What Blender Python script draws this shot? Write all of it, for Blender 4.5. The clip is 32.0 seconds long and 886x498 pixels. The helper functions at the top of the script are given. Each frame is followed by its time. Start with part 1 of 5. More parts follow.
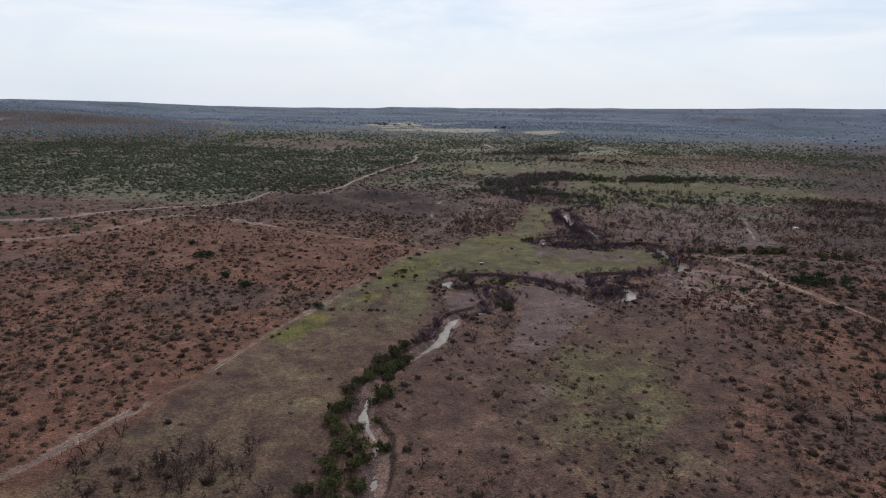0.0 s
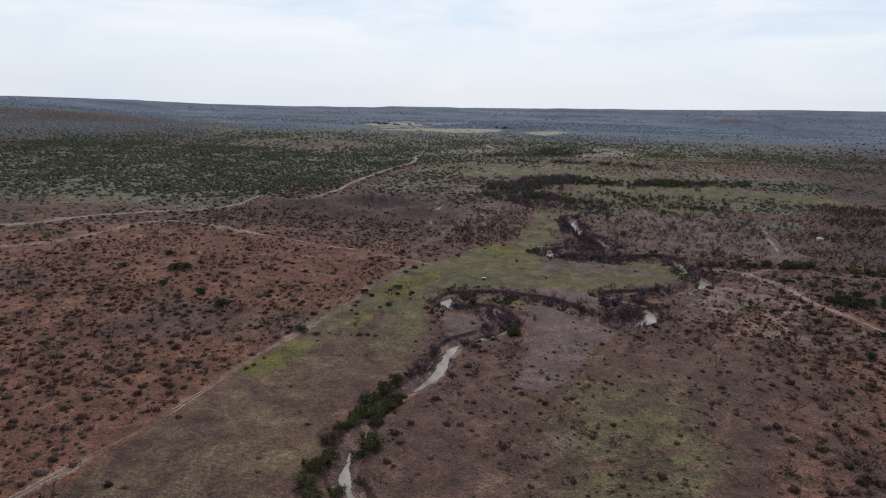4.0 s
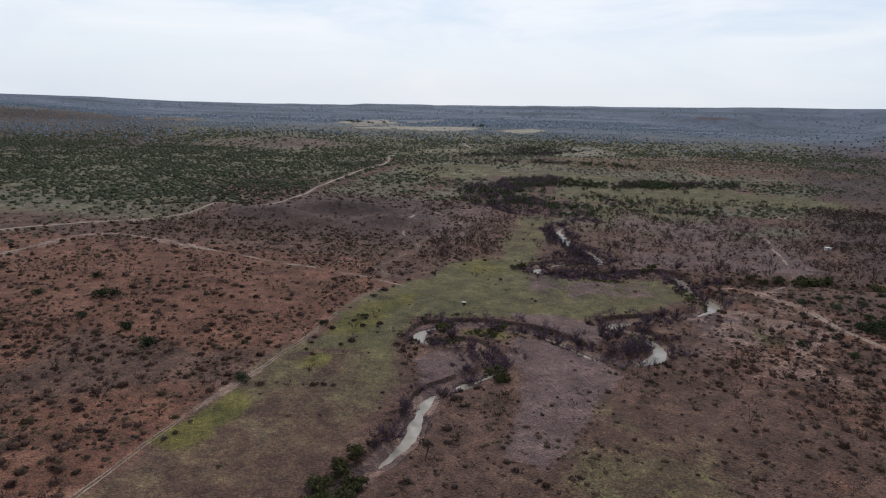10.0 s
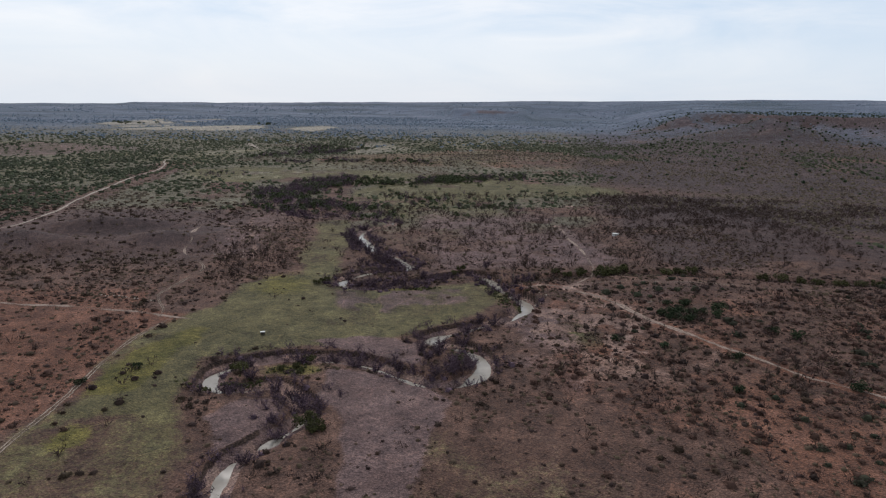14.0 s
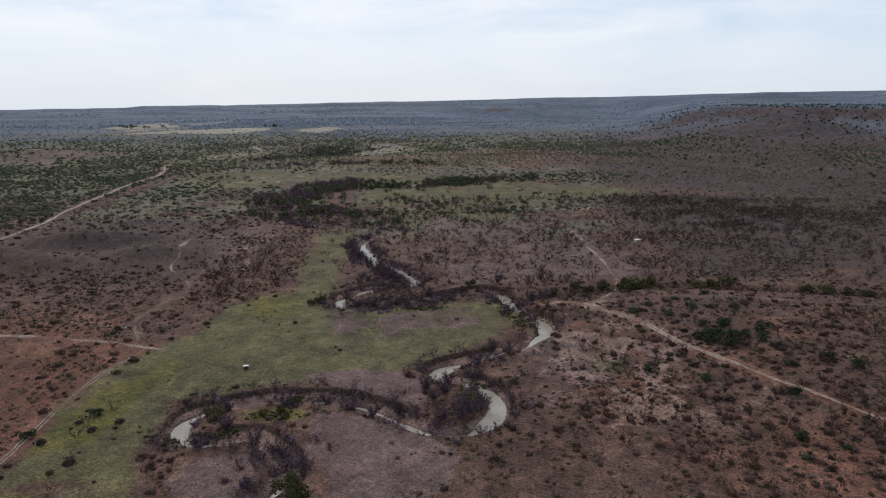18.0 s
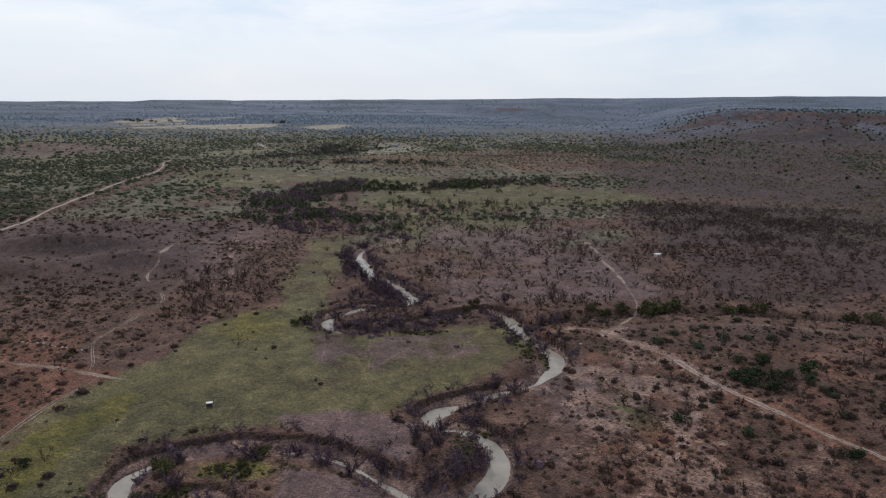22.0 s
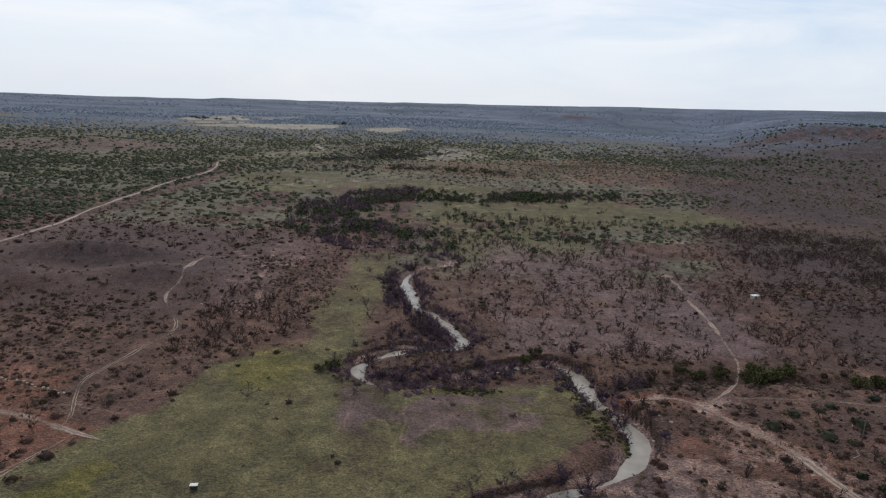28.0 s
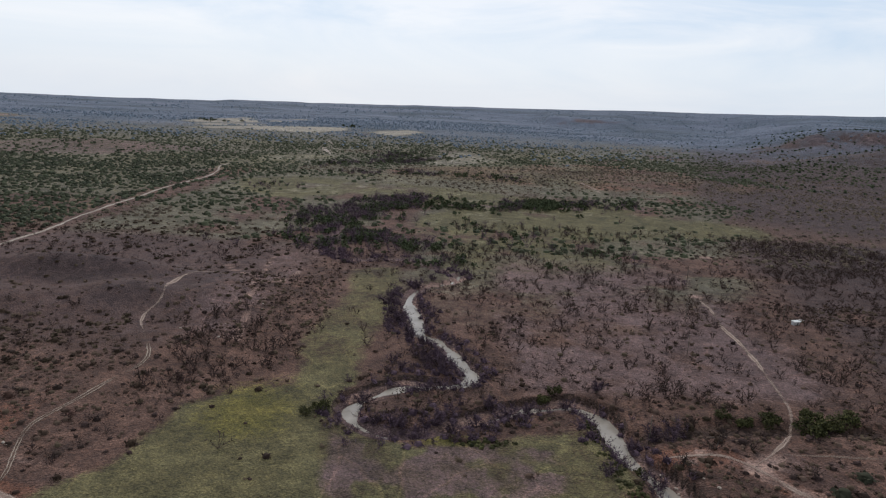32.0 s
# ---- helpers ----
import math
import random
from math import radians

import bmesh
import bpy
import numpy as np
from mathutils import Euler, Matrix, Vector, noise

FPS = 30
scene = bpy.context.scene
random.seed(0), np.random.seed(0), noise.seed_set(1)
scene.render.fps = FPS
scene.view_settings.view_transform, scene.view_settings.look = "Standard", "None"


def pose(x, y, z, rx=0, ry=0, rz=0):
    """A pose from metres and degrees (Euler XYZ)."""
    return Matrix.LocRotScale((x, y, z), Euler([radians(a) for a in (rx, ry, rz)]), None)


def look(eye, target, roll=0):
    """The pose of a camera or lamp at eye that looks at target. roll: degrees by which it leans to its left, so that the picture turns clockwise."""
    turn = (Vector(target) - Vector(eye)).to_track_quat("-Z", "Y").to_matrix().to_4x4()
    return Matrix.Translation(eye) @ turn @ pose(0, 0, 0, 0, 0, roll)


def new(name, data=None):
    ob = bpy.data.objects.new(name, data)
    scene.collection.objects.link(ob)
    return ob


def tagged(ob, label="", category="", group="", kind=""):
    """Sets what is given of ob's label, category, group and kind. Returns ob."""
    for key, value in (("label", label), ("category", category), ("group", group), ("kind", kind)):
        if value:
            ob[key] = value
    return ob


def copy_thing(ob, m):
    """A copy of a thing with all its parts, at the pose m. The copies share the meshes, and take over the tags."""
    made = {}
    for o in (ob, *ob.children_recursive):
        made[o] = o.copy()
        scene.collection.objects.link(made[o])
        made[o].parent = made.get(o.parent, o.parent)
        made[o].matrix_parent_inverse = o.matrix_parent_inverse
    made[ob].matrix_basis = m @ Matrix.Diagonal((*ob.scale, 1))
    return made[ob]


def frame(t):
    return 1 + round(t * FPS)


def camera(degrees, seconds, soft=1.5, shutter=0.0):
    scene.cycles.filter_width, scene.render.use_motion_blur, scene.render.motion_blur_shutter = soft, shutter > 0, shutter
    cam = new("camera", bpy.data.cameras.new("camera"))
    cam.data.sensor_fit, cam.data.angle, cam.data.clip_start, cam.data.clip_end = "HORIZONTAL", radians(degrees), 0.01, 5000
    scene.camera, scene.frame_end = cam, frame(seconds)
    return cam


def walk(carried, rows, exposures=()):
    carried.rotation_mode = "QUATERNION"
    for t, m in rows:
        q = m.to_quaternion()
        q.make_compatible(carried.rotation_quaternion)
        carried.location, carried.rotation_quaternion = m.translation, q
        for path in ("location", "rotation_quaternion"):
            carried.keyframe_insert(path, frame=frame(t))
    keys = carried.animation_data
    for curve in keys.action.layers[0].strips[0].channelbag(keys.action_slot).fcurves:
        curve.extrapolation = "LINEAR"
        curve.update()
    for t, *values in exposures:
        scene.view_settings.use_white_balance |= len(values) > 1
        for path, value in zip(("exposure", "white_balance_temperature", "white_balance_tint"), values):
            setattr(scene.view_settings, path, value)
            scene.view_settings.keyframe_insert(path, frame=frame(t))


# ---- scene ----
cam = camera(67.8, 32.0, soft=1.2)
PATH = [
    (0, (13.892, -2.338, 105.407), (13.415, -0.451, 104.948), 1.21),
    (0.5, (12.127, 2.159, 105.221), (11.652, 4.047, 104.760), 1.43),
    (1, (10.848, 6.559, 105.040), (10.374, 8.447, 104.580), 1.45),
    (1.5, (9.809, 10.886, 105.021), (9.334, 12.774, 104.561), 1.46),
    (2, (8.772, 15.142, 105.016), (8.298, 17.030, 104.555), 1.58),
    (2.5, (8.103, 19.330, 104.927), (7.627, 21.217, 104.467), 1.50),
    (3, (7.937, 23.606, 104.949), (7.458, 25.493, 104.491), 1.31),
    (3.5, (6.807, 28.276, 104.992), (6.329, 30.162, 104.532), 1.43),
    (5.5, (2.431, 44.975, 104.603), (1.953, 46.863, 104.144), 1.70),
    (6, (1.524, 48.994, 104.594), (1.045, 50.881, 104.134), 1.61),
    (6.5, (0.271, 53.358, 104.490), (-0.207, 55.245, 104.030), 1.70),
    (7, (-0.859, 57.690, 104.361), (-1.336, 59.576, 103.899), 1.78),
    (7.5, (-2.170, 62.051, 104.311), (-2.646, 63.938, 103.848), 1.76),
    (8, (-3.283, 66.418, 104.287), (-3.759, 68.305, 103.823), 1.75),
    (8.5, (-4.122, 70.893, 104.248), (-4.599, 72.779, 103.783), 1.73),
    (9, (-4.836, 75.138, 104.205), (-5.313, 77.024, 103.740), 1.71),
    (9.5, (-5.368, 79.145, 104.192), (-5.848, 81.030, 103.728), 1.62),
    (10, (-5.993, 83.734, 104.190), (-6.401, 85.636, 103.724), 1.63),
    (10.5, (-6.841, 88.621, 104.057), (-7.105, 90.548, 103.591), 1.63),
    (11, (-8.141, 93.050, 104.007), (-8.298, 94.988, 103.541), 1.63),
    (11.5, (-9.042, 97.425, 103.958), (-9.115, 99.369, 103.490), 1.64),
    (12, (-9.856, 101.799, 103.840), (-9.863, 103.744, 103.373), 1.64),
    (12.5, (-10.652, 106.215, 103.729), (-10.605, 108.160, 103.265), 1.57),
    (13, (-11.445, 110.496, 103.605), (-11.322, 112.438, 103.143), 1.59),
    (13.5, (-11.091, 114.921, 103.603), (-10.902, 116.858, 103.141), 1.41),
    (14, (-11.075, 119.320, 103.708), (-10.881, 121.256, 103.246), 1.24),
    (14.5, (-10.957, 123.728, 103.697), (-10.767, 125.664, 103.235), 1.09),
    (16.6, (-9.010, 141.350, 103.575), (-8.834, 143.288, 103.112), 0.58),
    (17, (-7.984, 145.137, 103.621), (-7.814, 147.075, 103.157), 0.24),
    (17.5, (-6.764, 149.844, 103.656), (-6.599, 151.782, 103.191), 0.19),
    (18, (-5.786, 154.416, 103.510), (-5.625, 156.354, 103.043), 0.14),
    (18.5, (-4.873, 158.736, 103.403), (-4.717, 160.675, 102.938), 0.16),
    (19, (-4.163, 162.992, 103.178), (-4.010, 164.931, 102.713), 0.29),
    (19.5, (-2.976, 167.358, 103.225), (-2.828, 169.298, 102.760), 0.32),
    (20, (-2.076, 171.738, 103.282), (-1.931, 173.677, 102.815), 0.44),
    (20.5, (-1.335, 176.226, 103.178), (-1.193, 178.165, 102.711), 0.62),
    (21, (-0.692, 180.743, 103.017), (-0.552, 182.683, 102.550), 0.71),
    (21.5, (0.027, 185.324, 102.942), (0.164, 187.264, 102.474), 0.89),
    (22, (0.720, 189.781, 103.011), (0.854, 191.720, 102.540), 1.08),
    (22.5, (0.800, 194.094, 103.207), (0.933, 196.033, 102.734), 1.26),
    (23, (0.754, 198.443, 103.281), (0.888, 200.381, 102.806), 1.44),
    (23.5, (0.685, 202.765, 103.065), (0.794, 204.705, 102.590), 1.87),
    (24, (0.903, 207.172, 102.997), (0.982, 209.113, 102.522), 1.99),
    (24.5, (1.370, 211.705, 103.060), (1.418, 213.647, 102.584), 2.02),
    (25, (1.996, 216.336, 103.190), (2.009, 218.278, 102.713), 2.04),
    (25.4, (2.286, 219.959, 103.084), (2.284, 221.902, 102.608), 1.96),
    (25.5, (2.357, 220.823, 103.076), (2.353, 222.766, 102.600), 2.06),
    (27.5, (2.927, 237.870, 102.738), (2.906, 239.815, 102.273), 2.62),
    (28, (3.137, 242.552, 102.720), (3.099, 244.497, 102.257), 2.54),
    (28.5, (3.237, 246.561, 102.701), (3.195, 248.507, 102.238), 2.62),
    (29, (3.312, 250.826, 102.589), (3.270, 252.771, 102.126), 2.69),
    (29.5, (3.325, 255.029, 102.438), (3.282, 256.974, 101.977), 2.77),
    (30, (3.302, 259.458, 102.347), (3.251, 261.404, 101.887), 2.74),
    (30.5, (3.418, 263.496, 102.188), (3.350, 265.441, 101.728), 2.82),
    (31, (3.407, 267.568, 102.066), (3.340, 269.514, 101.608), 2.79),
    (31.5, (3.102, 271.874, 102.065), (3.036, 273.821, 101.610), 2.77),
    (32, (3.099, 275.994, 102.149), (3.032, 277.940, 101.693), 2.84),
]
walk(cam, [(t, look(eye, target, roll)) for t, eye, target, roll in PATH], [(0, 0.0, 6150, 14), (32, 0.0, 6150, 14)])

# ---- world, sun, exposure ----
SUN_AZ, SUN_EL = -14.0, 43.0
world = bpy.data.worlds.new("overcast_sky")
scene.world = world
world.use_nodes = True
wn, wl = world.node_tree.nodes, world.node_tree.links
wn.clear()
w_out = wn.new("ShaderNodeOutputWorld")
w_sky = wn.new("ShaderNodeTexSky")
w_sky.sky_type, w_sky.sun_disc = "NISHITA", False
w_sky.sun_elevation, w_sky.sun_rotation = radians(SUN_EL), radians(SUN_AZ)
w_sky.altitude, w_sky.air_density, w_sky.dust_density = 600, 1.0, 2.0
w_blue = wn.new("ShaderNodeBackground")
w_blue.inputs["Strength"].default_value = 0.10
wl.new(w_sky.outputs["Color"], w_blue.inputs["Color"])
w_tc = wn.new("ShaderNodeTexCoord")
w_map = wn.new("ShaderNodeMapping")
w_map.inputs["Scale"].default_value = (1.6, 1.9, 8.0)
w_map.inputs["Rotation"].default_value = (radians(-6), radians(5), radians(-20))
w_map.inputs["Location"].default_value = (0.3, 0.1, 0.35)
wl.new(w_tc.outputs["Generated"], w_map.inputs["Vector"])
w_noise = wn.new("ShaderNodeTexNoise")
w_noise.inputs["Scale"].default_value, w_noise.inputs["Detail"].default_value = 1.7, 8
w_noise.inputs["Roughness"].default_value, w_noise.inputs["Distortion"].default_value = 0.58, 0.9
wl.new(w_map.outputs["Vector"], w_noise.inputs["Vector"])
w_xyz = wn.new("ShaderNodeSeparateXYZ")
wl.new(w_tc.outputs["Generated"], w_xyz.inputs[0])
w_high = wn.new("ShaderNodeMapRange")
w_high.interpolation_type = "SMOOTHSTEP"
w_high.inputs["From Min"].default_value, w_high.inputs["From Max"].default_value = 0.03, 0.13
w_high.inputs["To Min"].default_value, w_high.inputs["To Max"].default_value = 0.25, 1.0
wl.new(w_xyz.outputs["Z"], w_high.inputs["Value"])
w_veil = wn.new("ShaderNodeMath")
w_veil.operation = "MULTIPLY_ADD"
w_veil.inputs[2].default_value = 0.5
w_dev = wn.new("ShaderNodeMath")
w_dev.operation = "SUBTRACT"
w_dev.inputs[1].default_value = 0.5
wl.new(w_noise.outputs["Fac"], w_dev.inputs[0])
wl.new(w_dev.outputs[0], w_veil.inputs[0])
wl.new(w_high.outputs["Result"], w_veil.inputs[1])
w_ramp = wn.new("ShaderNodeValToRGB")
w_ramp.color_ramp.elements[0].position, w_ramp.color_ramp.elements[0].color = 0.38, (0.72, 0.84, 0.93, 1)
w_ramp.color_ramp.elements[1].position, w_ramp.color_ramp.elements[1].color = 0.62, (0.97, 1.0, 0.99, 1)
wl.new(w_veil.outputs[0], w_ramp.inputs["Fac"])
w_cloud = wn.new("ShaderNodeBackground")
w_cloud.inputs["Strength"].default_value = 0.92
wl.new(w_ramp.outputs["Color"], w_cloud.inputs["Color"])
w_mix = wn.new("ShaderNodeMixShader")
w_mix.inputs["Fac"].default_value = 0.86
wl.new(w_blue.outputs["Background"], w_mix.inputs[1])
wl.new(w_cloud.outputs["Background"], w_mix.inputs[2])
wl.new(w_mix.outputs["Shader"], w_out.inputs["Surface"])

sun_data = bpy.data.lights.new("sun", "SUN")
sun_data.energy, sun_data.angle, sun_data.color = 1.9, radians(10), (1.0, 0.95, 0.88)
sun = new("sun", sun_data)
_a, _e = radians(SUN_AZ), radians(SUN_EL)
sun.matrix_world = look((400 * math.sin(_a) * math.cos(_e), 400 * math.cos(_a) * math.cos(_e), 400 * math.sin(_e)), (0, 0, 0))

# ---- materials ----
def material(name, rough=0.9):
    m = bpy.data.materials.new(name)
    m.use_nodes = True
    b = m.node_tree.nodes["Principled BSDF"]
    b.inputs["Roughness"].default_value = rough
    b.inputs["Specular IOR Level"].default_value = 0.2
    return m, m.node_tree.nodes, m.node_tree.links, b


def rgb(c):
    return (c[0], c[1], c[2], 1.0)


def noise_tex(n, l, scale, detail=4, rough=0.6, coord=None, distort=0.0):
    t = n.new("ShaderNodeTexNoise")
    t.inputs["Scale"].default_value, t.inputs["Detail"].default_value = scale, detail
    t.inputs["Roughness"].default_value, t.inputs["Distortion"].default_value = rough, distort
    if coord is not None:
        l.new(coord, t.inputs["Vector"])
    return t.outputs["Fac"]


def ramp(n, l, fac, stops):
    r = n.new("ShaderNodeValToRGB")
    e = r.color_ramp.elements
    while len(e) < len(stops):
        e.new(0.5)
    for k, (p, c) in enumerate(stops):
        e[k].position, e[k].color = p, rgb(c)
    l.new(fac, r.inputs["Fac"])
    return r.outputs["Color"]


def mix(n, l, fac, a, b, kind="MIX"):
    m = n.new("ShaderNodeMix")
    m.data_type, m.blend_type = "RGBA", kind
    for sock, v in ((m.inputs[0], fac), (m.inputs[6], a), (m.inputs[7], b)):
        if isinstance(v, (int, float)):
            sock.default_value = v
        elif isinstance(v, tuple):
            sock.default_value = rgb(v)
        else:
            l.new(v, sock)
    return m.outputs[2]


def calc(n, l, op, a, b=0.0, c=0.0):
    m = n.new("ShaderNodeMath")
    m.operation = op
    for sock, v in zip(m.inputs, (a, b, c)):
        if isinstance(v, (int, float)):
            sock.default_value = v
        else:
            l.new(v, sock)
    return m.outputs[0]


def attr(n, name):
    a = n.new("ShaderNodeAttribute")
    a.attribute_name = name
    return a.outputs["Fac"]


def bump(n, l, bsdf, height, strength=0.5, distance=0.3):
    b = n.new("ShaderNodeBump")
    b.inputs["Strength"].default_value, b.inputs["Distance"].default_value = strength, distance
    l.new(height, b.inputs["Height"])
    l.new(b.outputs["Normal"], bsdf.inputs["Normal"])


def ground_material():
    m, n, l, b = material("prairie_ground", 0.95)
    pos = n.new("ShaderNodeNewGeometry").outputs["Position"]
    broad = noise_tex(n, l, 0.012, 5, 0.6, pos, 0.4)
    streak = n.new("ShaderNodeVectorMath")
    streak.operation = "MULTIPLY"
    streak.inputs[1].default_value = (0.4, 1.0, 1.0)
    l.new(pos, streak.inputs[0])
    vast = noise_tex(n, l, 0.0046, 8, 0.66, streak.outputs[0], 0.3)
    patch = noise_tex(n, l, 0.07, 6, 0.65, pos, 0.6)
    tuft = noise_tex(n, l, 0.8, 4, 0.65, pos)
    fine = noise_tex(n, l, 2.6, 3, 0.7, pos)
    cell = n.new("ShaderNodeTexVoronoi")
    cell.inputs["Scale"].default_value, cell.inputs["Randomness"].default_value = 1.5, 1.0
    warp = n.new("ShaderNodeVectorMath")
    warp.operation = "MULTIPLY_ADD"
    warp.inputs[1].default_value = (0.9, 0.9, 0.0)
    wn_ = n.new("ShaderNodeTexNoise")
    wn_.inputs["Scale"].default_value = 0.5
    l.new(pos, wn_.inputs["Vector"])
    l.new(wn_.outputs["Color"], warp.inputs[0])
    l.new(pos, warp.inputs[2])
    l.new(warp.outputs[0], cell.inputs["Vector"])
    clump = cell.outputs["Distance"]
    dry = ramp(n, l, patch, [(0.32, (0.058, 0.036, 0.028)), (0.50, (0.093, 0.057, 0.044)), (0.68, (0.144, 0.091, 0.071))])
    red = ramp(n, l, patch, [(0.32, (0.085, 0.042, 0.029)), (0.50, (0.130, 0.065, 0.043)), (0.68, (0.196, 0.106, 0.075))])
    green = ramp(n, l, patch, [(0.28, (0.056, 0.053, 0.026)), (0.50, (0.097, 0.091, 0.044)), (0.75, (0.152, 0.146, 0.073))])
    lush = ramp(n, l, patch, [(0.30, (0.060, 0.062, 0.018)), (0.55, (0.118, 0.110, 0.032)), (0.80, (0.200, 0.180, 0.060))])
    weed = ramp(n, l, patch, [(0.30, (0.083, 0.057, 0.055)), (0.55, (0.129, 0.092, 0.088)), (0.78, (0.180, 0.134, 0.128))])
    mauve = ramp(n, l, patch, [(0.30, (0.034, 0.024, 0.024)), (0.55, (0.059, 0.042, 0.041)), (0.78, (0.092, 0.066, 0.063))])
    pale = ramp(n, l, patch, [(0.25, (0.170, 0.164, 0.132)), (0.55, (0.270, 0.262, 0.216)), (0.80, (0.370, 0.360, 0.305))])
    brush = ramp(n, l, patch, [(0.32, (0.067, 0.064, 0.042)), (0.52, (0.112, 0.107, 0.073)), (0.72, (0.164, 0.158, 0.116))])
    rock = ramp(n, l, patch, [(0.30, (0.042, 0.033, 0.039)), (0.55, (0.074, 0.057, 0.063)), (0.75, (0.142, 0.107, 0.109))])
    # blue haze of distance, put into the colour of the far ground
    far_haze = ramp(n, l, vast, [(0.36, (0.046, 0.068, 0.088)), (0.46, (0.074, 0.102, 0.140)), (0.55, (0.096, 0.125, 0.174)), (0.66, (0.136, 0.160, 0.212))])
    sand = ramp(n, l, patch, [(0.30, (0.133, 0.089, 0.072)), (0.52, (0.204, 0.142, 0.118)), (0.72, (0.285, 0.211, 0.177))])
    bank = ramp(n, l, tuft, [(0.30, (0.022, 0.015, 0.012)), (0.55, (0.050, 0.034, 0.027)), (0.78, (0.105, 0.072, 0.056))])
    edge = calc(n, l, "MULTIPLY_ADD", calc(n, l, "SUBTRACT", tuft, 0.5), 0.9, calc(n, l, "MULTIPLY", calc(n, l, "SUBTRACT", patch, 0.5), 0.9))

    def zone(name):
        a = attr(n, name)
        k = n.new("ShaderNodeMapRange")
        k.interpolation_type = "SMOOTHSTEP"
        k.inputs["From Min"].default_value, k.inputs["From Max"].default_value = 0.25, 0.75
        l.new(calc(n, l, "ADD", a, calc(n, l, "MULTIPLY", edge, calc(n, l, "MULTIPLY", calc(n, l, "MULTIPLY", a, calc(n, l, "SUBTRACT", 1.0, a)), 4.0))), k.inputs["Value"])
        return k.outputs["Result"]

    c = mix(n, l, zone("brush"), dry, brush)
    for name, col in (("red", red), ("green", green), ("weed", weed), ("lush", lush), ("mauve", mauve), ("pale", pale), ("sand", sand), ("far_haze", far_haze), ("rock", rock), ("bank", bank)):
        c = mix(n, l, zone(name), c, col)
    c = mix(n, l, 1.0, c, ramp(n, l, broad, [(0.30, (0.84, 0.78, 0.79)), (0.70, (1.21, 1.09, 1.03))]), "MULTIPLY")
    mott = noise_tex(n, l, 0.22, 5, 0.72, pos, 0.5)
    c = mix(n, l, 1.0, c, ramp(n, l, mott, [(0.34, (0.66, 0.67, 0.70)), (0.50, (1.0, 1.0, 1.0)), (0.66, (1.32, 1.29, 1.24))]), "MULTIPLY")
    c = mix(n, l, 1.0, c, ramp(n, l, tuft, [(0.34, (0.70, 0.70, 0.71)), (0.50, (1.0, 1.0, 1.0)), (0.68, (1.26, 1.24, 1.21))]), "MULTIPLY")
    c = mix(n, l, 1.0, c, ramp(n, l, clump, [(0.10, (1.16, 1.15, 1.12)), (0.40, (1.0, 1.0, 1.0)), (0.75, (0.70, 0.70, 0.70))]), "MULTIPLY")
    c = mix(n, l, 1.0, c, ramp(n, l, fine, [(0.36, (0.64, 0.64, 0.65)), (0.50, (1.0, 1.0, 1.0)), (0.64, (1.28, 1.28, 1.26))]), "MULTIPLY")
    wander = n.new("ShaderNodeVectorMath")
    wander.operation = "MULTIPLY_ADD"
    wander.inputs[1].default_value = (26, 26, 0)
    wide = n.new("ShaderNodeTexNoise")
    wide.inputs["Scale"].default_value, wide.inputs["Detail"].default_value = 0.03, 3
    l.new(pos, wide.inputs["Vector"])
    l.new(wide.outputs["Color"], wander.inputs[0])
    l.new(pos, wander.inputs[2])
    web = n.new("ShaderNodeTexVoronoi")
    web.feature, web.voronoi_dimensions = "DISTANCE_TO_EDGE", "2D"
    web.inputs["Scale"].default_value = 0.045
    l.new(wander.outputs[0], web.inputs["Vector"])
    trod = ramp(n, l, calc(n, l, "ADD", web.outputs["Distance"], calc(n, l, "MULTIPLY", calc(n, l, "SUBTRACT", broad, 0.45), 0.12)), [(0.006, (1, 1, 1)), (0.022, (0, 0, 0))])
    c = mix(n, l, calc(n, l, "MULTIPLY", trod, 0.45), c, mix(n, l, 1.0, c, (1.75, 1.62, 1.5), "MULTIPLY"))
    l.new(c, b.inputs["Base Color"])
    high = calc(n, l, "MULTIPLY_ADD", clump, -0.8, calc(n, l, "MULTIPLY_ADD", fine, 0.3, calc(n, l, "MULTIPLY", tuft, 0.6)))
    bump(n, l, b, high, 0.8, 0.8)
    return m


def plain_material(name, stops, scale, rough=0.9, fine=None, relief=0.0, metallic=0.0):
    m, n, l, b = material(name, rough)
    pos = n.new("ShaderNodeTexCoord").outputs["Object"]
    f = noise_tex(n, l, scale, 5, 0.65, pos)
    c = ramp(n, l, f, stops)
    if fine:
        g = noise_tex(n, l, fine, 3, 0.7, pos)
        c = mix(n, l, 1.0, c, ramp(n, l, g, [(0.3, (0.7, 0.7, 0.7)), (0.65, (1.15, 1.15, 1.15))]), "MULTIPLY")
        if relief:
            bump(n, l, b, g, 0.6, relief)
    l.new(c, b.inputs["Base Color"])
    b.inputs["Metallic"].default_value = metallic
    return m


